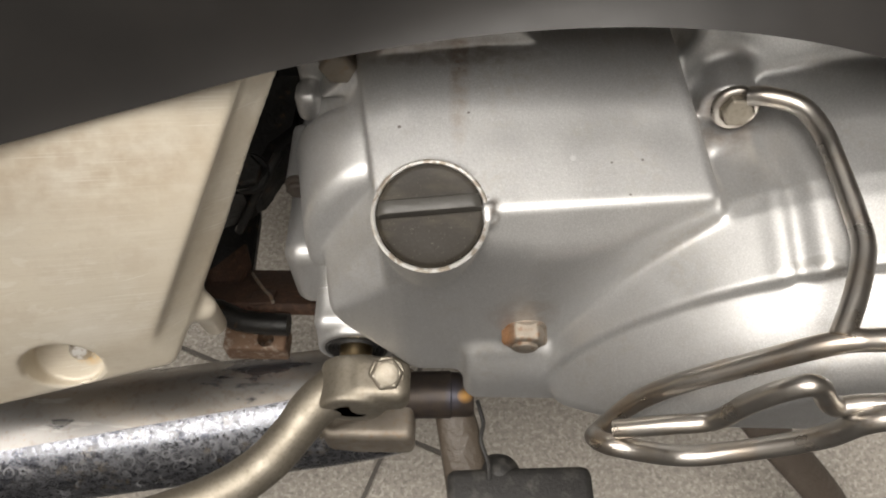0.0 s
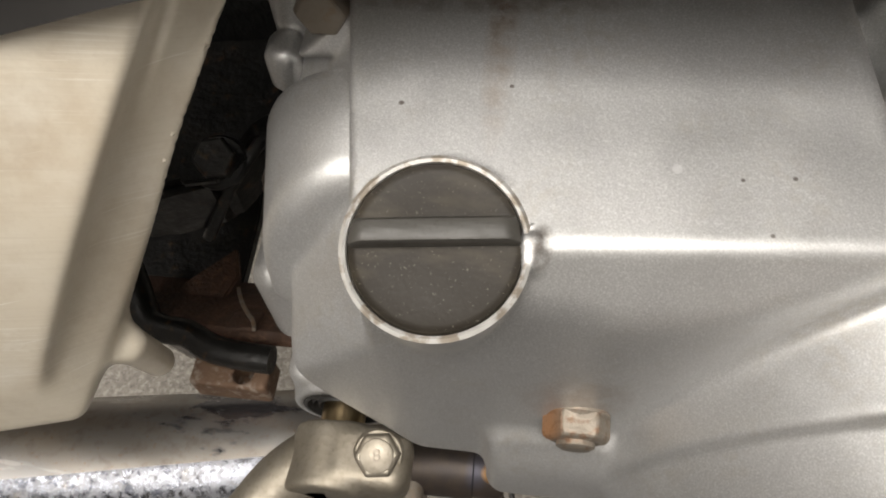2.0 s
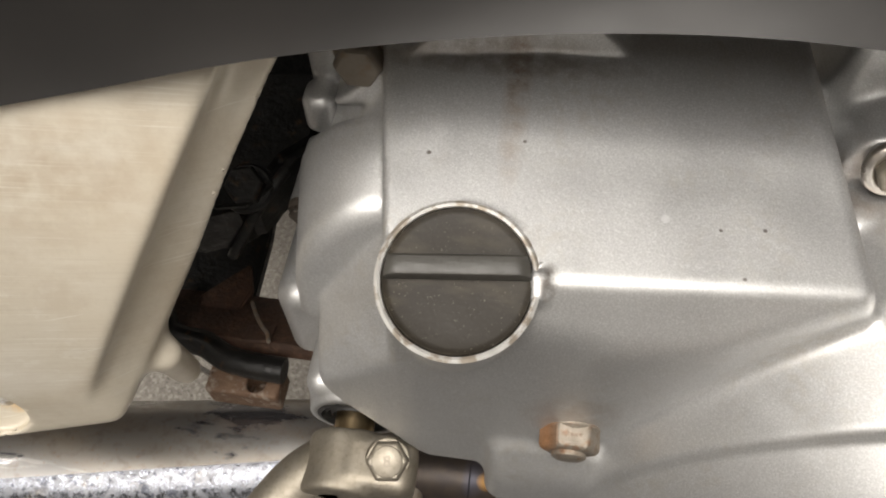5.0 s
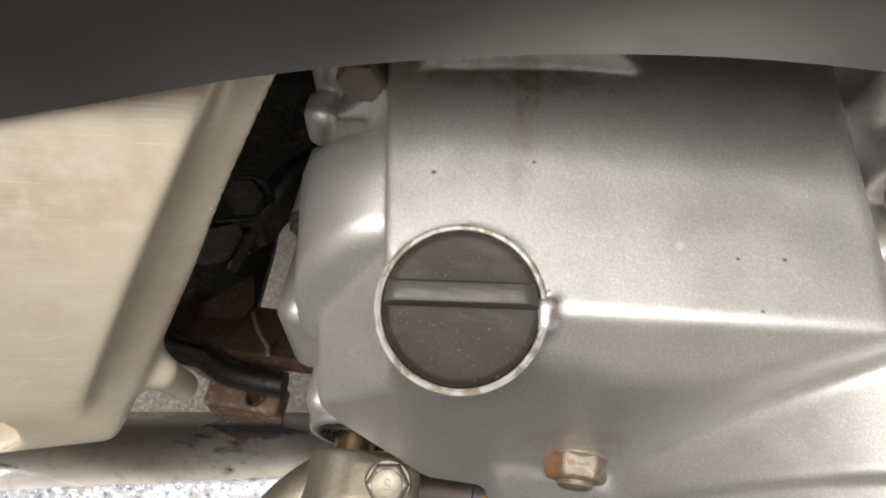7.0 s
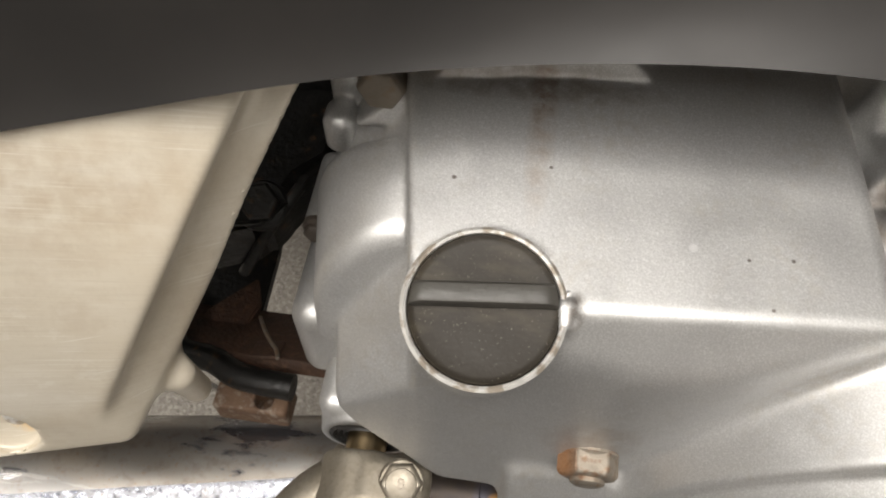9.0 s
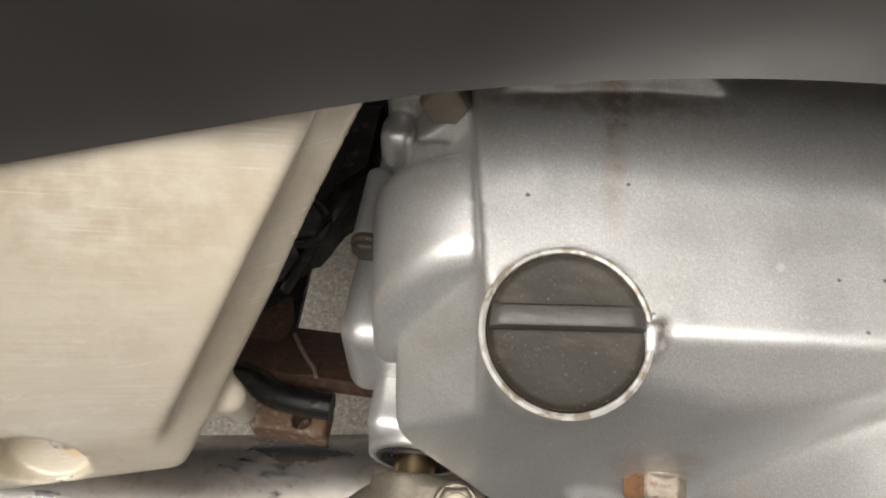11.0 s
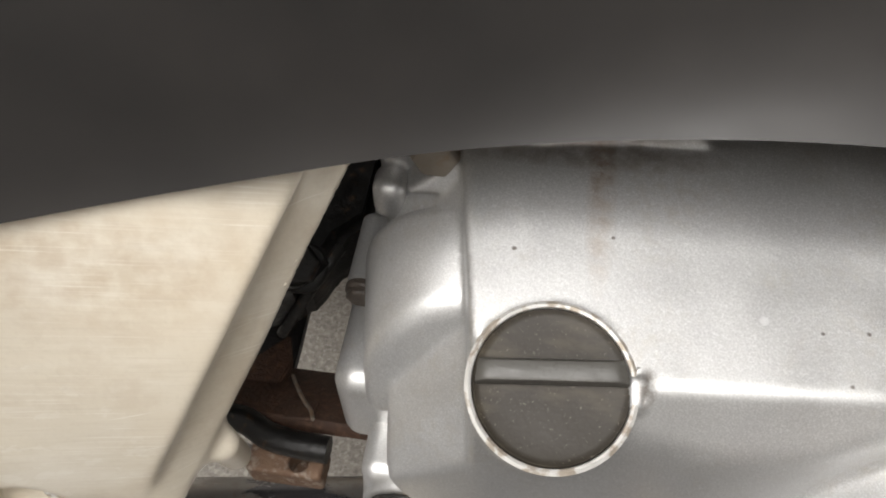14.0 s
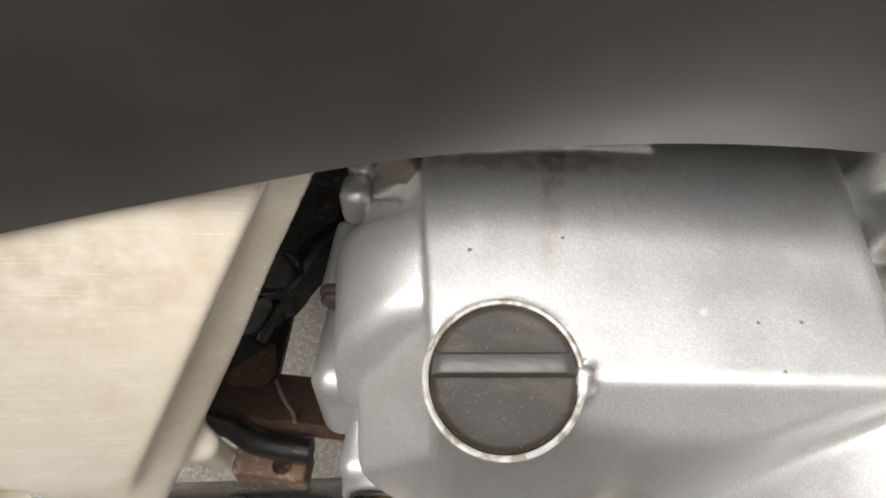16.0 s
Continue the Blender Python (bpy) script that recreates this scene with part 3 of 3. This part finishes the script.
# oil filler cap
cz = Vector((0, -0.278, 0.961)).normalized()
cx = Vector((1, 0.10, 0.029)).normalized()
cy = cz.cross(cx).normalized()
cx = cy.cross(cz)
CAPM = Matrix.Translation((0.0115, 0.1117, 0.3407)) @ Matrix((cx, cy, cz)).transposed().to_4x4()
cap = part("oil_filler_cap", lathe([(0, -0.006), (0.0136, -0.006), (0.0136, -0.0002), (0.0133, 0.0002), (0.0131, 0.0001), (0.0128, -0.0002), (0.0120, -0.0004), (0.0085, -0.0005), (0, -0.0005)], CAPM, 96), CAP, cover, "dusty dark grey plastic oil filler cap")


def grip_bar():
    """A raised bar across the cap: flat rounded top, sloping sides, ends that fall to the rim."""
    bm = bmesh.new()
    section = ((0.0000, -0.0026), (0.0001, 0.0004), (0.0002, 0.0023), (0.0004, 0.0027), (0.0009, 0.0029), (0.0030, 0.0028), (0.0037, 0.0026), (0.0042, 0.0018), (0.0046, -0.0026))
    rings = []
    for k in range(41):
        u = -1 + 2 * k / 40
        drop = 0.0012 * max(0, (abs(u) - 0.80) / 0.20) ** 2
        wide = 1 + 0.10 * max(0, (abs(u) - 0.86) / 0.14)
        rings.append([bm.verts.new((u * math.sqrt(0.0131 ** 2 - y * y), 0.0016 + (y - 0.0016) * wide, h - (drop if h > 0 else 0))) for y, h in section])
    for a, b in zip(rings, rings[1:]):
        for k in range(len(section) - 1):
            bm.faces.new((a[k], a[k + 1], b[k + 1], b[k]))
    bm.faces.new(rings[0]), bm.faces.new(rings[-1])
    bmesh.ops.transform(bm, matrix=CAPM, verts=bm.verts)
    return bm


part("grip_bar", grip_bar(), GRIP, cap, "worn grey raised grip bar")
part("worn_rim", lathe([(0.0137, -0.0004), (0.0147, -0.0006), (0.0149, 0.0001), (0.0143, 0.0005), (0.0138, 0.0002)], CAPM, 72, True), RIM, cover, "bright worn metal rim")

# nut below the cover
nutm = aim((0.0403, 0.1062, 0.2868), (0, -0.98, -0.12))
nut = part("sump_nut", hexagon(0.0125, 0.0056, nutm @ pose(0, 0, 0.0004), 0.0070), ZINC, cover, "rust-stained hexagon nut", False)
part("stud_end", lathe([(0, 0.0076), (0.0030, 0.0076), (0.0040, 0.0070), (0.0040, 0)], nutm, 24), ZINC, nut)

# case bolt in the rear corner
cb = aim((-0.0155, 0.164, 0.343), (0, -1, 0.1))
part("case_bolt", hexagon(0.0095, 0.007, cb, 0.0068), DULL, cover, "", False)
cb2 = aim((-0.0355, 0.157, 0.289), (0, -1, 0))
# bolt in the recess; its dark colour stands in for the shade there
part("case_bolt", hexagon(0.007, 0.003, cb2, 0.0046), DARK, cover, "", False)

# kick starter
kick = part("kick_shaft", lathe([(0, 0.03), (0.0058, 0.03), (0.0058, -0.012), (0, -0.012)], aim((-0.016, 0.120, 0.250), (0, -1, 0)), 32), BRASS, bike, "yellowed steel kick starter shaft")
part("oil_seal", lathe([(0.0062, 0.0015), (0.0070, 0.0026), (0.0078, 0.0008), (0.0086, 0.0026), (0.0093, 0.0008), (0.0101, 0.0028), (0.0112, 0.0026), (0.0112, -0.002), (0.0062, -0.002)], aim((-0.016, 0.1155, 0.250), (0, -1, 0)), 40), RUBBER, kick)


def lever_field(x, y, z):
    d = rod(x, y, z, (-16, 98, 250), (0, 1, 0), 11.4, -8, 9, 2.0)
    d = smin(d, box(x, y, z, (-16, 91, 247), (4, 107, 262), 4.0), 2.0)
    return d


lever = solid("kick_lever", lever_field, (-34, 84, 232), (12, 112, 268), 0.8, LEVER, bike, "plated steel kick starter lever")
part("arm", tube([(-0.016, 0.101, 0.249), (-0.023, 0.098, 0.248), (-0.030, 0.0925, 0.246), (-0.037, 0.083, 0.244), (-0.0445, 0.074, 0.243), (-0.056, 0.0655, 0.242), (-0.074, 0.058, 0.240), (-0.115, 0.046, 0.236)], lambda t: 0.0094 - 0.0019 * min(1, 2.5 * t), 20, 10), LEVER, lever)
kb = aim((-0.0035, 0.0995, 0.2615), (0.05, -0.35, 0.93))
clamp = part("clamp_bolt", hexagon(0.0098, 0.0050, kb, 0.0062), LEVER, lever, "", False)
part("bolt_face", lathe([(0, 0.0056), (0.0036, 0.0056), (0.0040, 0.0054), (0.0041, 0.0049), (0, 0.0049)], kb, 28), LEVER, clamp)
mark = bpy.data.curves.new("mark", "FONT")
mark.body, mark.size, mark.extrude, mark.align_x, mark.align_y = "8", 0.0042, 0.00025, "CENTER", "CENTER"
mark_ob = bpy.data.objects.new("mark", mark)
scene.collection.objects.link(mark_ob)
bpy.context.view_layer.update()
mark_me = bpy.data.meshes.new_from_object(mark_ob.evaluated_get(bpy.context.evaluated_depsgraph_get()))
bpy.data.objects.remove(mark_ob)
mark_me.transform(kb @ pose(0, 0, 0.0057))
mark_me.materials.clear()
mesh_part("strength_mark", mark_me, DULL, clamp, "", False)

# exhaust
def shell_along(points, r0, r1, a0, a1, twist=0.0, steps=10, seg=28):
    """A curved sheet round a bent axis, between two angles from straight up (outwards minus); twist: degrees a metre."""
    bm = bmesh.new()
    line = smooth_line(points, steps)
    n, rings = len(line), []
    for i, c in enumerate(line):
        d = (line[min(i + 1, n - 1)] - line[max(i - 1, 0)]).normalized()
        side = Vector((0, 0, 1)).cross(d).normalized()
        up = d.cross(side)
        start = a0 + twist * (c.x + 0.045)
        arc = [radians(start + (a1 - start) * k / seg) for k in range(seg + 1)]
        ring = [c + r1 * (math.cos(a) * up + math.sin(a) * side) for a in arc] + [c + r0 * (math.cos(a) * up + math.sin(a) * side) for a in arc[::-1]]
        rings.append([bm.verts.new(p) for p in ring])
    m = len(rings[0])
    for a, b in zip(rings, rings[1:]):
        for k in range(m):
            bm.faces.new((a[k], a[(k + 1) % m], b[(k + 1) % m], b[k]))
    bm.faces.new(rings[0]), bm.faces.new(rings[-1])
    return bm


axis_pts = [(-0.26, 0.0805, 0.179), (-0.17, 0.094, 0.179), (-0.10, 0.1045, 0.179), (-0.03, 0.115, 0.179), (-0.004, 0.121, 0.178)]
pipe = part("exhaust_pipe", tube(axis_pts, 0.0248, 48, 10), CHROME, bike, "dull chrome exhaust pipe with water spots")
part("heat_shield", shell_along(axis_pts, 0.0249, 0.0265, -6.5, 120, 115), HAZY, pipe, "dull chrome heat shield")

# side panel, champagne paint
M, C, T = Vector((-42.5, 123, 347)), Vector((-56, 113, 301)), Vector((-29.5, 151.4, 349.6))
flank_n = (M - T).cross(C - T).normalized()
flank_n = flank_n if flank_n.x > 0 else -flank_n
edge_dir = (T - C).normalized()
turns = [Matrix.Rotation(radians(a), 3, edge_dir) @ flank_n for a in (24, -24)]
turns.sort(key=lambda n: n.dot(Vector((0.264, -0.814, 0.517))))
steep_n, flange_n = turns


def panel_field(x, y, z):
    face = plane(x, y, z, (-69.75, 108, 337.25), (0.264, -0.814, 0.517))
    skirt = plane(x, y, z, (-98.5, 89.3, 322.6), (0.27, -0.96, 0.05))
    skin = smax(face, skirt, 14.0)
    d = smax(skin, smax(smin(plane(x, y, z, M, steep_n), plane(x, y, z, T, flange_n), 2.5), plane(x, y, z, T, steep_n), 1.8), 1.8)
    d = smax(d, plane(x, y, z, (-75, 90, 274.5), (-0.07, 0.25, -0.966)), 5.0)
    d = smax(d, -19 - skin, 1.5)
    neck = rod(x, y, z, (-61, 112, 284), (-7, 10, -46), 4.2, -5, 26, 3.5, -0.01)
    d = smin(d, neck, 5.0)
    pocket = rod(x, y, z, (-96.5, 91, 290), (0.2, -0.75, 0.62), 10.4, -7, 40, 1.0)
    return smax(d, -pocket, 1.0)


panel = solid("side_panel", panel_field, (-190, 60, 225), (-10, 185, 388), 1.05, CHAMPAGNE, bike, "scratched champagne painted side panel")

part("panel_screw", lathe([(0, 0.0028), (0.002, 0.0026), (0.0034, 0.0012), (0.0037, 0)], aim((-0.0950, 0.0970, 0.2862), (0.2, -0.75, 0.62)), 24), RIM, panel, "yellow-stained screw")

# black fairing above
def fairing():
    bm = bmesh.new()
    rows = []
    for i in range(101):
        x = -0.30 + 0.60 * i / 100
        u = x / 0.08
        w = max(-1.25, min(1.4, u))
        z0 = 0.38111 + 0.02182 * w - 0.01147 * w ** 2 - 0.00457 * w ** 3 + 0.00076 * w ** 4 + (0.013 if u < w else -0.02) * (u - w)
        out = 0.29 * 0.004 * math.log(1 + math.exp((-x - 0.053) / 0.004))
        deep = 0.0130 / (1 + math.exp(-(x + 0.018) / 0.010))
        xe = x * (1 - 9.0 * out) + (x - 0.012) * 9.0 * deep
        ye, ze = 0.127 - out + deep, z0 + 1.17 * out - deep
        bulge = 1 / (1 + math.exp(-(x - 0.025) / 0.022))
        lean = 0.34 / (1 + math.exp((x + 0.095) / 0.022)) + 0.04
        lip = 0.003 + 0.016 * bulge
        outer = []
        for k in range(25):
            h = 0.30 * (k / 24) ** 1.7
            outer.append((xe, ye + lip * (1 - math.exp(-h / (0.007 + 0.006 * bulge))) + lean * h + 6.0 * lean * h * h, ze + h))
        outer += [(xe, max(ye + 0.13, outer[-1][1] + 0.02), ze + 0.32), (xe, 0.46, ze + 0.32)]
        inner = [(a, b + 0.0025, c + (-0.004 if k > 24 else 0.0 if k else 0.0004)) for k, (a, b, c) in enumerate(outer)]
        rows.append([bm.verts.new(p) for p in outer + inner[::-1]])
    for a, b in zip(rows, rows[1:]):
        n = len(a)
        for k in range(n):
            bm.faces.new((a[k], a[(k + 1) % n], b[(k + 1) % n], b[k]))
    bm.faces.new(rows[0]), bm.faces.new(rows[-1])
    return bm


part("fairing", fairing(), PLASTIC, bike, "smooth satin black plastic fairing")

# guard of bent chrome wire round the clutch housing
guard = part("engine_guard", tube([(0.220, 0.074, 0.335), (0.170, 0.076, 0.350), (0.130, 0.077, 0.350), (0.111, 0.077, 0.347), (0.102, 0.077, 0.345), (0.089, 0.077, 0.333), (0.075, 0.077, 0.318), (0.067, 0.077, 0.302), (0.0605, 0.074, 0.286), (0.0560, 0.067, 0.303), (0.060, 0.063, 0.310), (0.076, 0.062, 0.306), (0.089, 0.062, 0.311), (0.104, 0.062, 0.324), (0.111, 0.062, 0.339), (0.140, 0.062, 0.345), (0.200, 0.062, 0.335)], 0.0027, 14, 8), WIRE, bike, "bent chrome wire engine guard")
part("inner_wire", tube([(0.0585, 0.0665, 0.313), (0.070, 0.066, 0.319), (0.080, 0.066, 0.323), (0.084, 0.066, 0.337), (0.089, 0.066, 0.346), (0.094, 0.066, 0.347), (0.103, 0.066, 0.335), (0.113, 0.066, 0.337), (0.15, 0.066, 0.339)], 0.0024, 14, 8), WIRE, guard)
part("stay", tube([(0.0975, 0.1495, 0.3445), (0.1015, 0.1475, 0.3465), (0.1090, 0.1437, 0.347), (0.1124, 0.1358, 0.347), (0.1133, 0.1248, 0.347), (0.1138, 0.1112, 0.347), (0.1132, 0.1001, 0.347), (0.108, 0.088, 0.347), (0.1022, 0.0775, 0.346)], 0.0027, 14, 8), WIRE, guard)
eye_m = aim((0.0954, 0.1512, 0.3392), (0, -0.95, 0.30))
part("eyelet", lathe([(0.0052 + 0.0015 * math.cos(a * math.pi / 5), 0.0015 + 0.0015 * math.sin(a * math.pi / 5)) for a in range(10)], eye_m, 40, True), WIRE, guard)
part("guard_bolt", hexagon(0.0082, 0.0042, eye_m @ pose(0, 0, 0.001), 0.0054), LEVER, guard, "", False)

# frame parts in the gap between panel and engine
def prism(outline, z0, z1, bevel=0.0008):
    """A plate of an outline in plan (millimetres), from one height to another."""
    bm = bmesh.new()
    f = bm.faces.new([bm.verts.new((x * 0.001, y * 0.001, z0)) for x, y in outline])
    top = bmesh.ops.extrude_face_region(bm, geom=[f])
    bmesh.ops.translate(bm, vec=(0, 0, z1 - z0), verts=[v for v in top["geom"] if isinstance(v, bmesh.types.BMVert)])
    bmesh.ops.bevel(bm, geom=bm.edges[:], offset=bevel, segments=2, affect="EDGES")
    return bm


bracket = part("frame_bracket", rounded_box(0.13, 0.036, 0.006, 0.0015, pose(-0.075, 0.157, 0.209, -38, 0, 0)), RUST, bike, "rusty brown frame cross plate")
part("wire_clip", tube([(-0.069, 0.163, 0.214), (-0.063, 0.154, 0.2225), (-0.0590, 0.149, 0.2245), (-0.0565, 0.1465, 0.2255), (-0.0545, 0.1425, 0.2275)], 0.0007, 8, 6), ZINC, bracket, "bent steel wire")
part("clip_plate", rounded_box(0.010, 0.012, 0.0016, 0.0005, pose(-0.0605, 0.1475, 0.2215, -38, 0, 6)), RUST, bracket)
plate = part("frame_plate", prism([(-130, 200), (-90, 209), (-61, 213), (-39, 217), (-39, 186), (-47, 177), (-49, 170), (-54, 160), (-72, 152), (-115, 150)], 0.262, 0.285, 0.003), BLACK, bike, "black painted frame plate")
part("frame_bolt", hexagon(0.010, 0.006, aim((-0.0547, 0.1645, 0.2855), (0.1, -0.35, 0.9)), 0.0075), BLACK, plate, "", False)
part("bolt_plate", prism([(-66, 166), (-50, 172), (-47, 166), (-53, 158), (-62, 156)], 0.2845, 0.2868, 0.0006), BLACK, plate)
part("plate_edge", tube([(-0.0455, 0.173, 0.285), (-0.048, 0.167, 0.284), (-0.053, 0.161, 0.278), (-0.062, 0.155, 0.262)], 0.0018, 10, 6), BLACK, plate)
part("stay_plate", prism([(-130, 165), (-110, 235), (-78, 232), (-74, 200), (-73, 170), (-80, 160)], 0.196, 0.202), BLACK, bike, "black painted stay behind the frame plate")
part("rust_gusset", prism([(-92, 165), (-76, 182), (-72, 170), (-76, 156), (-90, 154)], 0.205, 0.2095), RUST, bike, "rusty gusset plate")
# added box, no known part: closes the gap and keeps it dark
part("gap_filler", rounded_box(0.30, 0.10, 0.16, 0.012, pose(-0.13, 0.262, 0.32), 3), VOID, bike, "near-black box added to fill the shaded gap behind the frame")
part("brake_pedal_rod", tube([(-0.110, 0.170, 0.225), (-0.100, 0.156, 0.223), (-0.093, 0.145, 0.222), (-0.087, 0.142, 0.222), (-0.078, 0.141, 0.222), (-0.069, 0.137, 0.222), (-0.059, 0.1355, 0.222), (-0.048, 0.135, 0.222)], 0.0046, 16, 8), BLACK, bike, "black coated bent rod")
tab = solid("slotted_tab", lambda x, y, z: smax(box(x, y, z, (-76, 127, 203), (-50, 139, 215.5), 1.5), -rod(x, y, z, (-58.5, 131.8, 213), (0, 0, 1), 3.4, -8, 6, 0.3), 0.5), (-80, 122, 199), (-46, 143, 219), 0.7, TAN_RUST, bike, "tan rusty steel tab with a hole")

# rear bracket and foot peg


def bracket_field(x, y, z):
    d = box(x, y, z, (-33, 93, 184), (4, 124, 208), 3.5)
    slot = rod(x, y, z, (-22, 104, 209), (0.9, 0.42, 0), 4.0, -10, 8, 3.0)
    return smax(d, -slot, 2.0)


solid("peg_bracket", bracket_field, (-40, 86, 178), (10, 130, 214), 1.0, DULL, bike, "brown-grey steel bracket")
peg = part("foot_peg", tube([(0.0185, 0.116, 0.199), (0.0205, 0.108, 0.194), (0.0235, 0.097, 0.188), (0.028, 0.078, 0.177)], lambda t: 0.0074 + 0.0026 * t, 20, 8, 0.5), BROWN, bike, "worn steel foot peg with black rubber")
pad = part("peg_rubber", rounded_box(0.060, 0.030, 0.012, 0.004, pose(0.048, 0.0725, 0.184, 0, -2, 2), 3), RUBBER, peg)
part("rubber_knob", lathe([(0, 0.0085), (0.003, 0.0080), (0.006, 0.0062), (0.0085, 0.0035), (0.0098, 0.0), (0.0108, -0.005), (0.011, -0.012), (0, -0.012)], aim((0.0395, 0.0855, 0.1815), (0, 0.35, 1)), 28), RUBBER, pad)
part("peg_tube", lathe([(0, -0.020), (0.0098, -0.020), (0.0098, 0.010), (0.0092, 0.0105), (0.0092, 0.0185), (0.0086, 0.0195), (0.0070, 0.0195), (0.0068, 0.012), (0, 0.012)], aim((0.0085, 0.1135, 0.2015), (1, 0.03, 0)), 36), HEAT, peg, "dark heat-stained steel tube")
part("wire_edge", tube([(0.030, 0.113, 0.197), (0.0325, 0.104, 0.195), (0.0315, 0.097, 0.194), (0.0345, 0.088, 0.192), (0.0350, 0.082, 0.190)], 0.0009, 8, 6), RUBBER, peg)
part("pad_ridge", rounded_box(0.058, 0.006, 0.010, 0.0025, pose(0.047, 0.0555, 0.1815), 3), RUBBER, pad)
stand = part("stand_leg", tube([(0.165, 0.150, 0.130), (0.195, 0.128, 0.104), (0.235, 0.100, 0.070), (0.28, 0.07, 0.012)], 0.012, 16, 8, 0.5), DARK, bike, "dark worn steel stand leg")

# ---- floor tiles ----
TILE, GAP = 0.40, 0.003
tile_bm = rounded_box(TILE - GAP, TILE - GAP, 0.010, 0.0012, pose(0, 0, -0.005), 1)
tile_me = bpy.data.meshes.new("tile")
tile_bm.to_mesh(tile_me)
tile_bm.free()
tile_me.materials.append(GRANITE)
turn = pose(-0.0193, 0.1563, 0, 0, 0, -21)
for i in range(-8, 8):
    for j in range(-8, 8):
        m = turn @ pose((i + 0.5) * TILE, (j + 0.5) * TILE, 0)
        if max(abs(m.translation.x), abs(m.translation.y)) > 2.12 or m.translation.y < GROUND_EDGE_Y - 0.26:
            continue
        mesh = tile_me
        if m.translation.y < GROUND_EDGE_Y + 0.26:
            # tiles cut along the edge of the dark ground
            cut = bmesh.new()
            cut.from_mesh(tile_me)
            inv = m.inverted()
            bmesh.ops.bisect_plane(cut, geom=cut.verts[:] + cut.edges[:] + cut.faces[:], plane_co=inv @ Vector((0, GROUND_EDGE_Y + 0.002, 0)), plane_no=inv.to_3x3() @ Vector((0, -1, 0)), clear_outer=True)
            if not cut.faces:
                cut.free()
                continue
            bmesh.ops.holes_fill(cut, edges=[e for e in cut.edges if e.is_boundary])
            mesh = bpy.data.meshes.new("tile")
            cut.to_mesh(mesh)
            cut.free()
            mesh.materials.append(GRANITE)
        t = new("tile", mesh)
        t.parent = floor
        t.matrix_basis = m
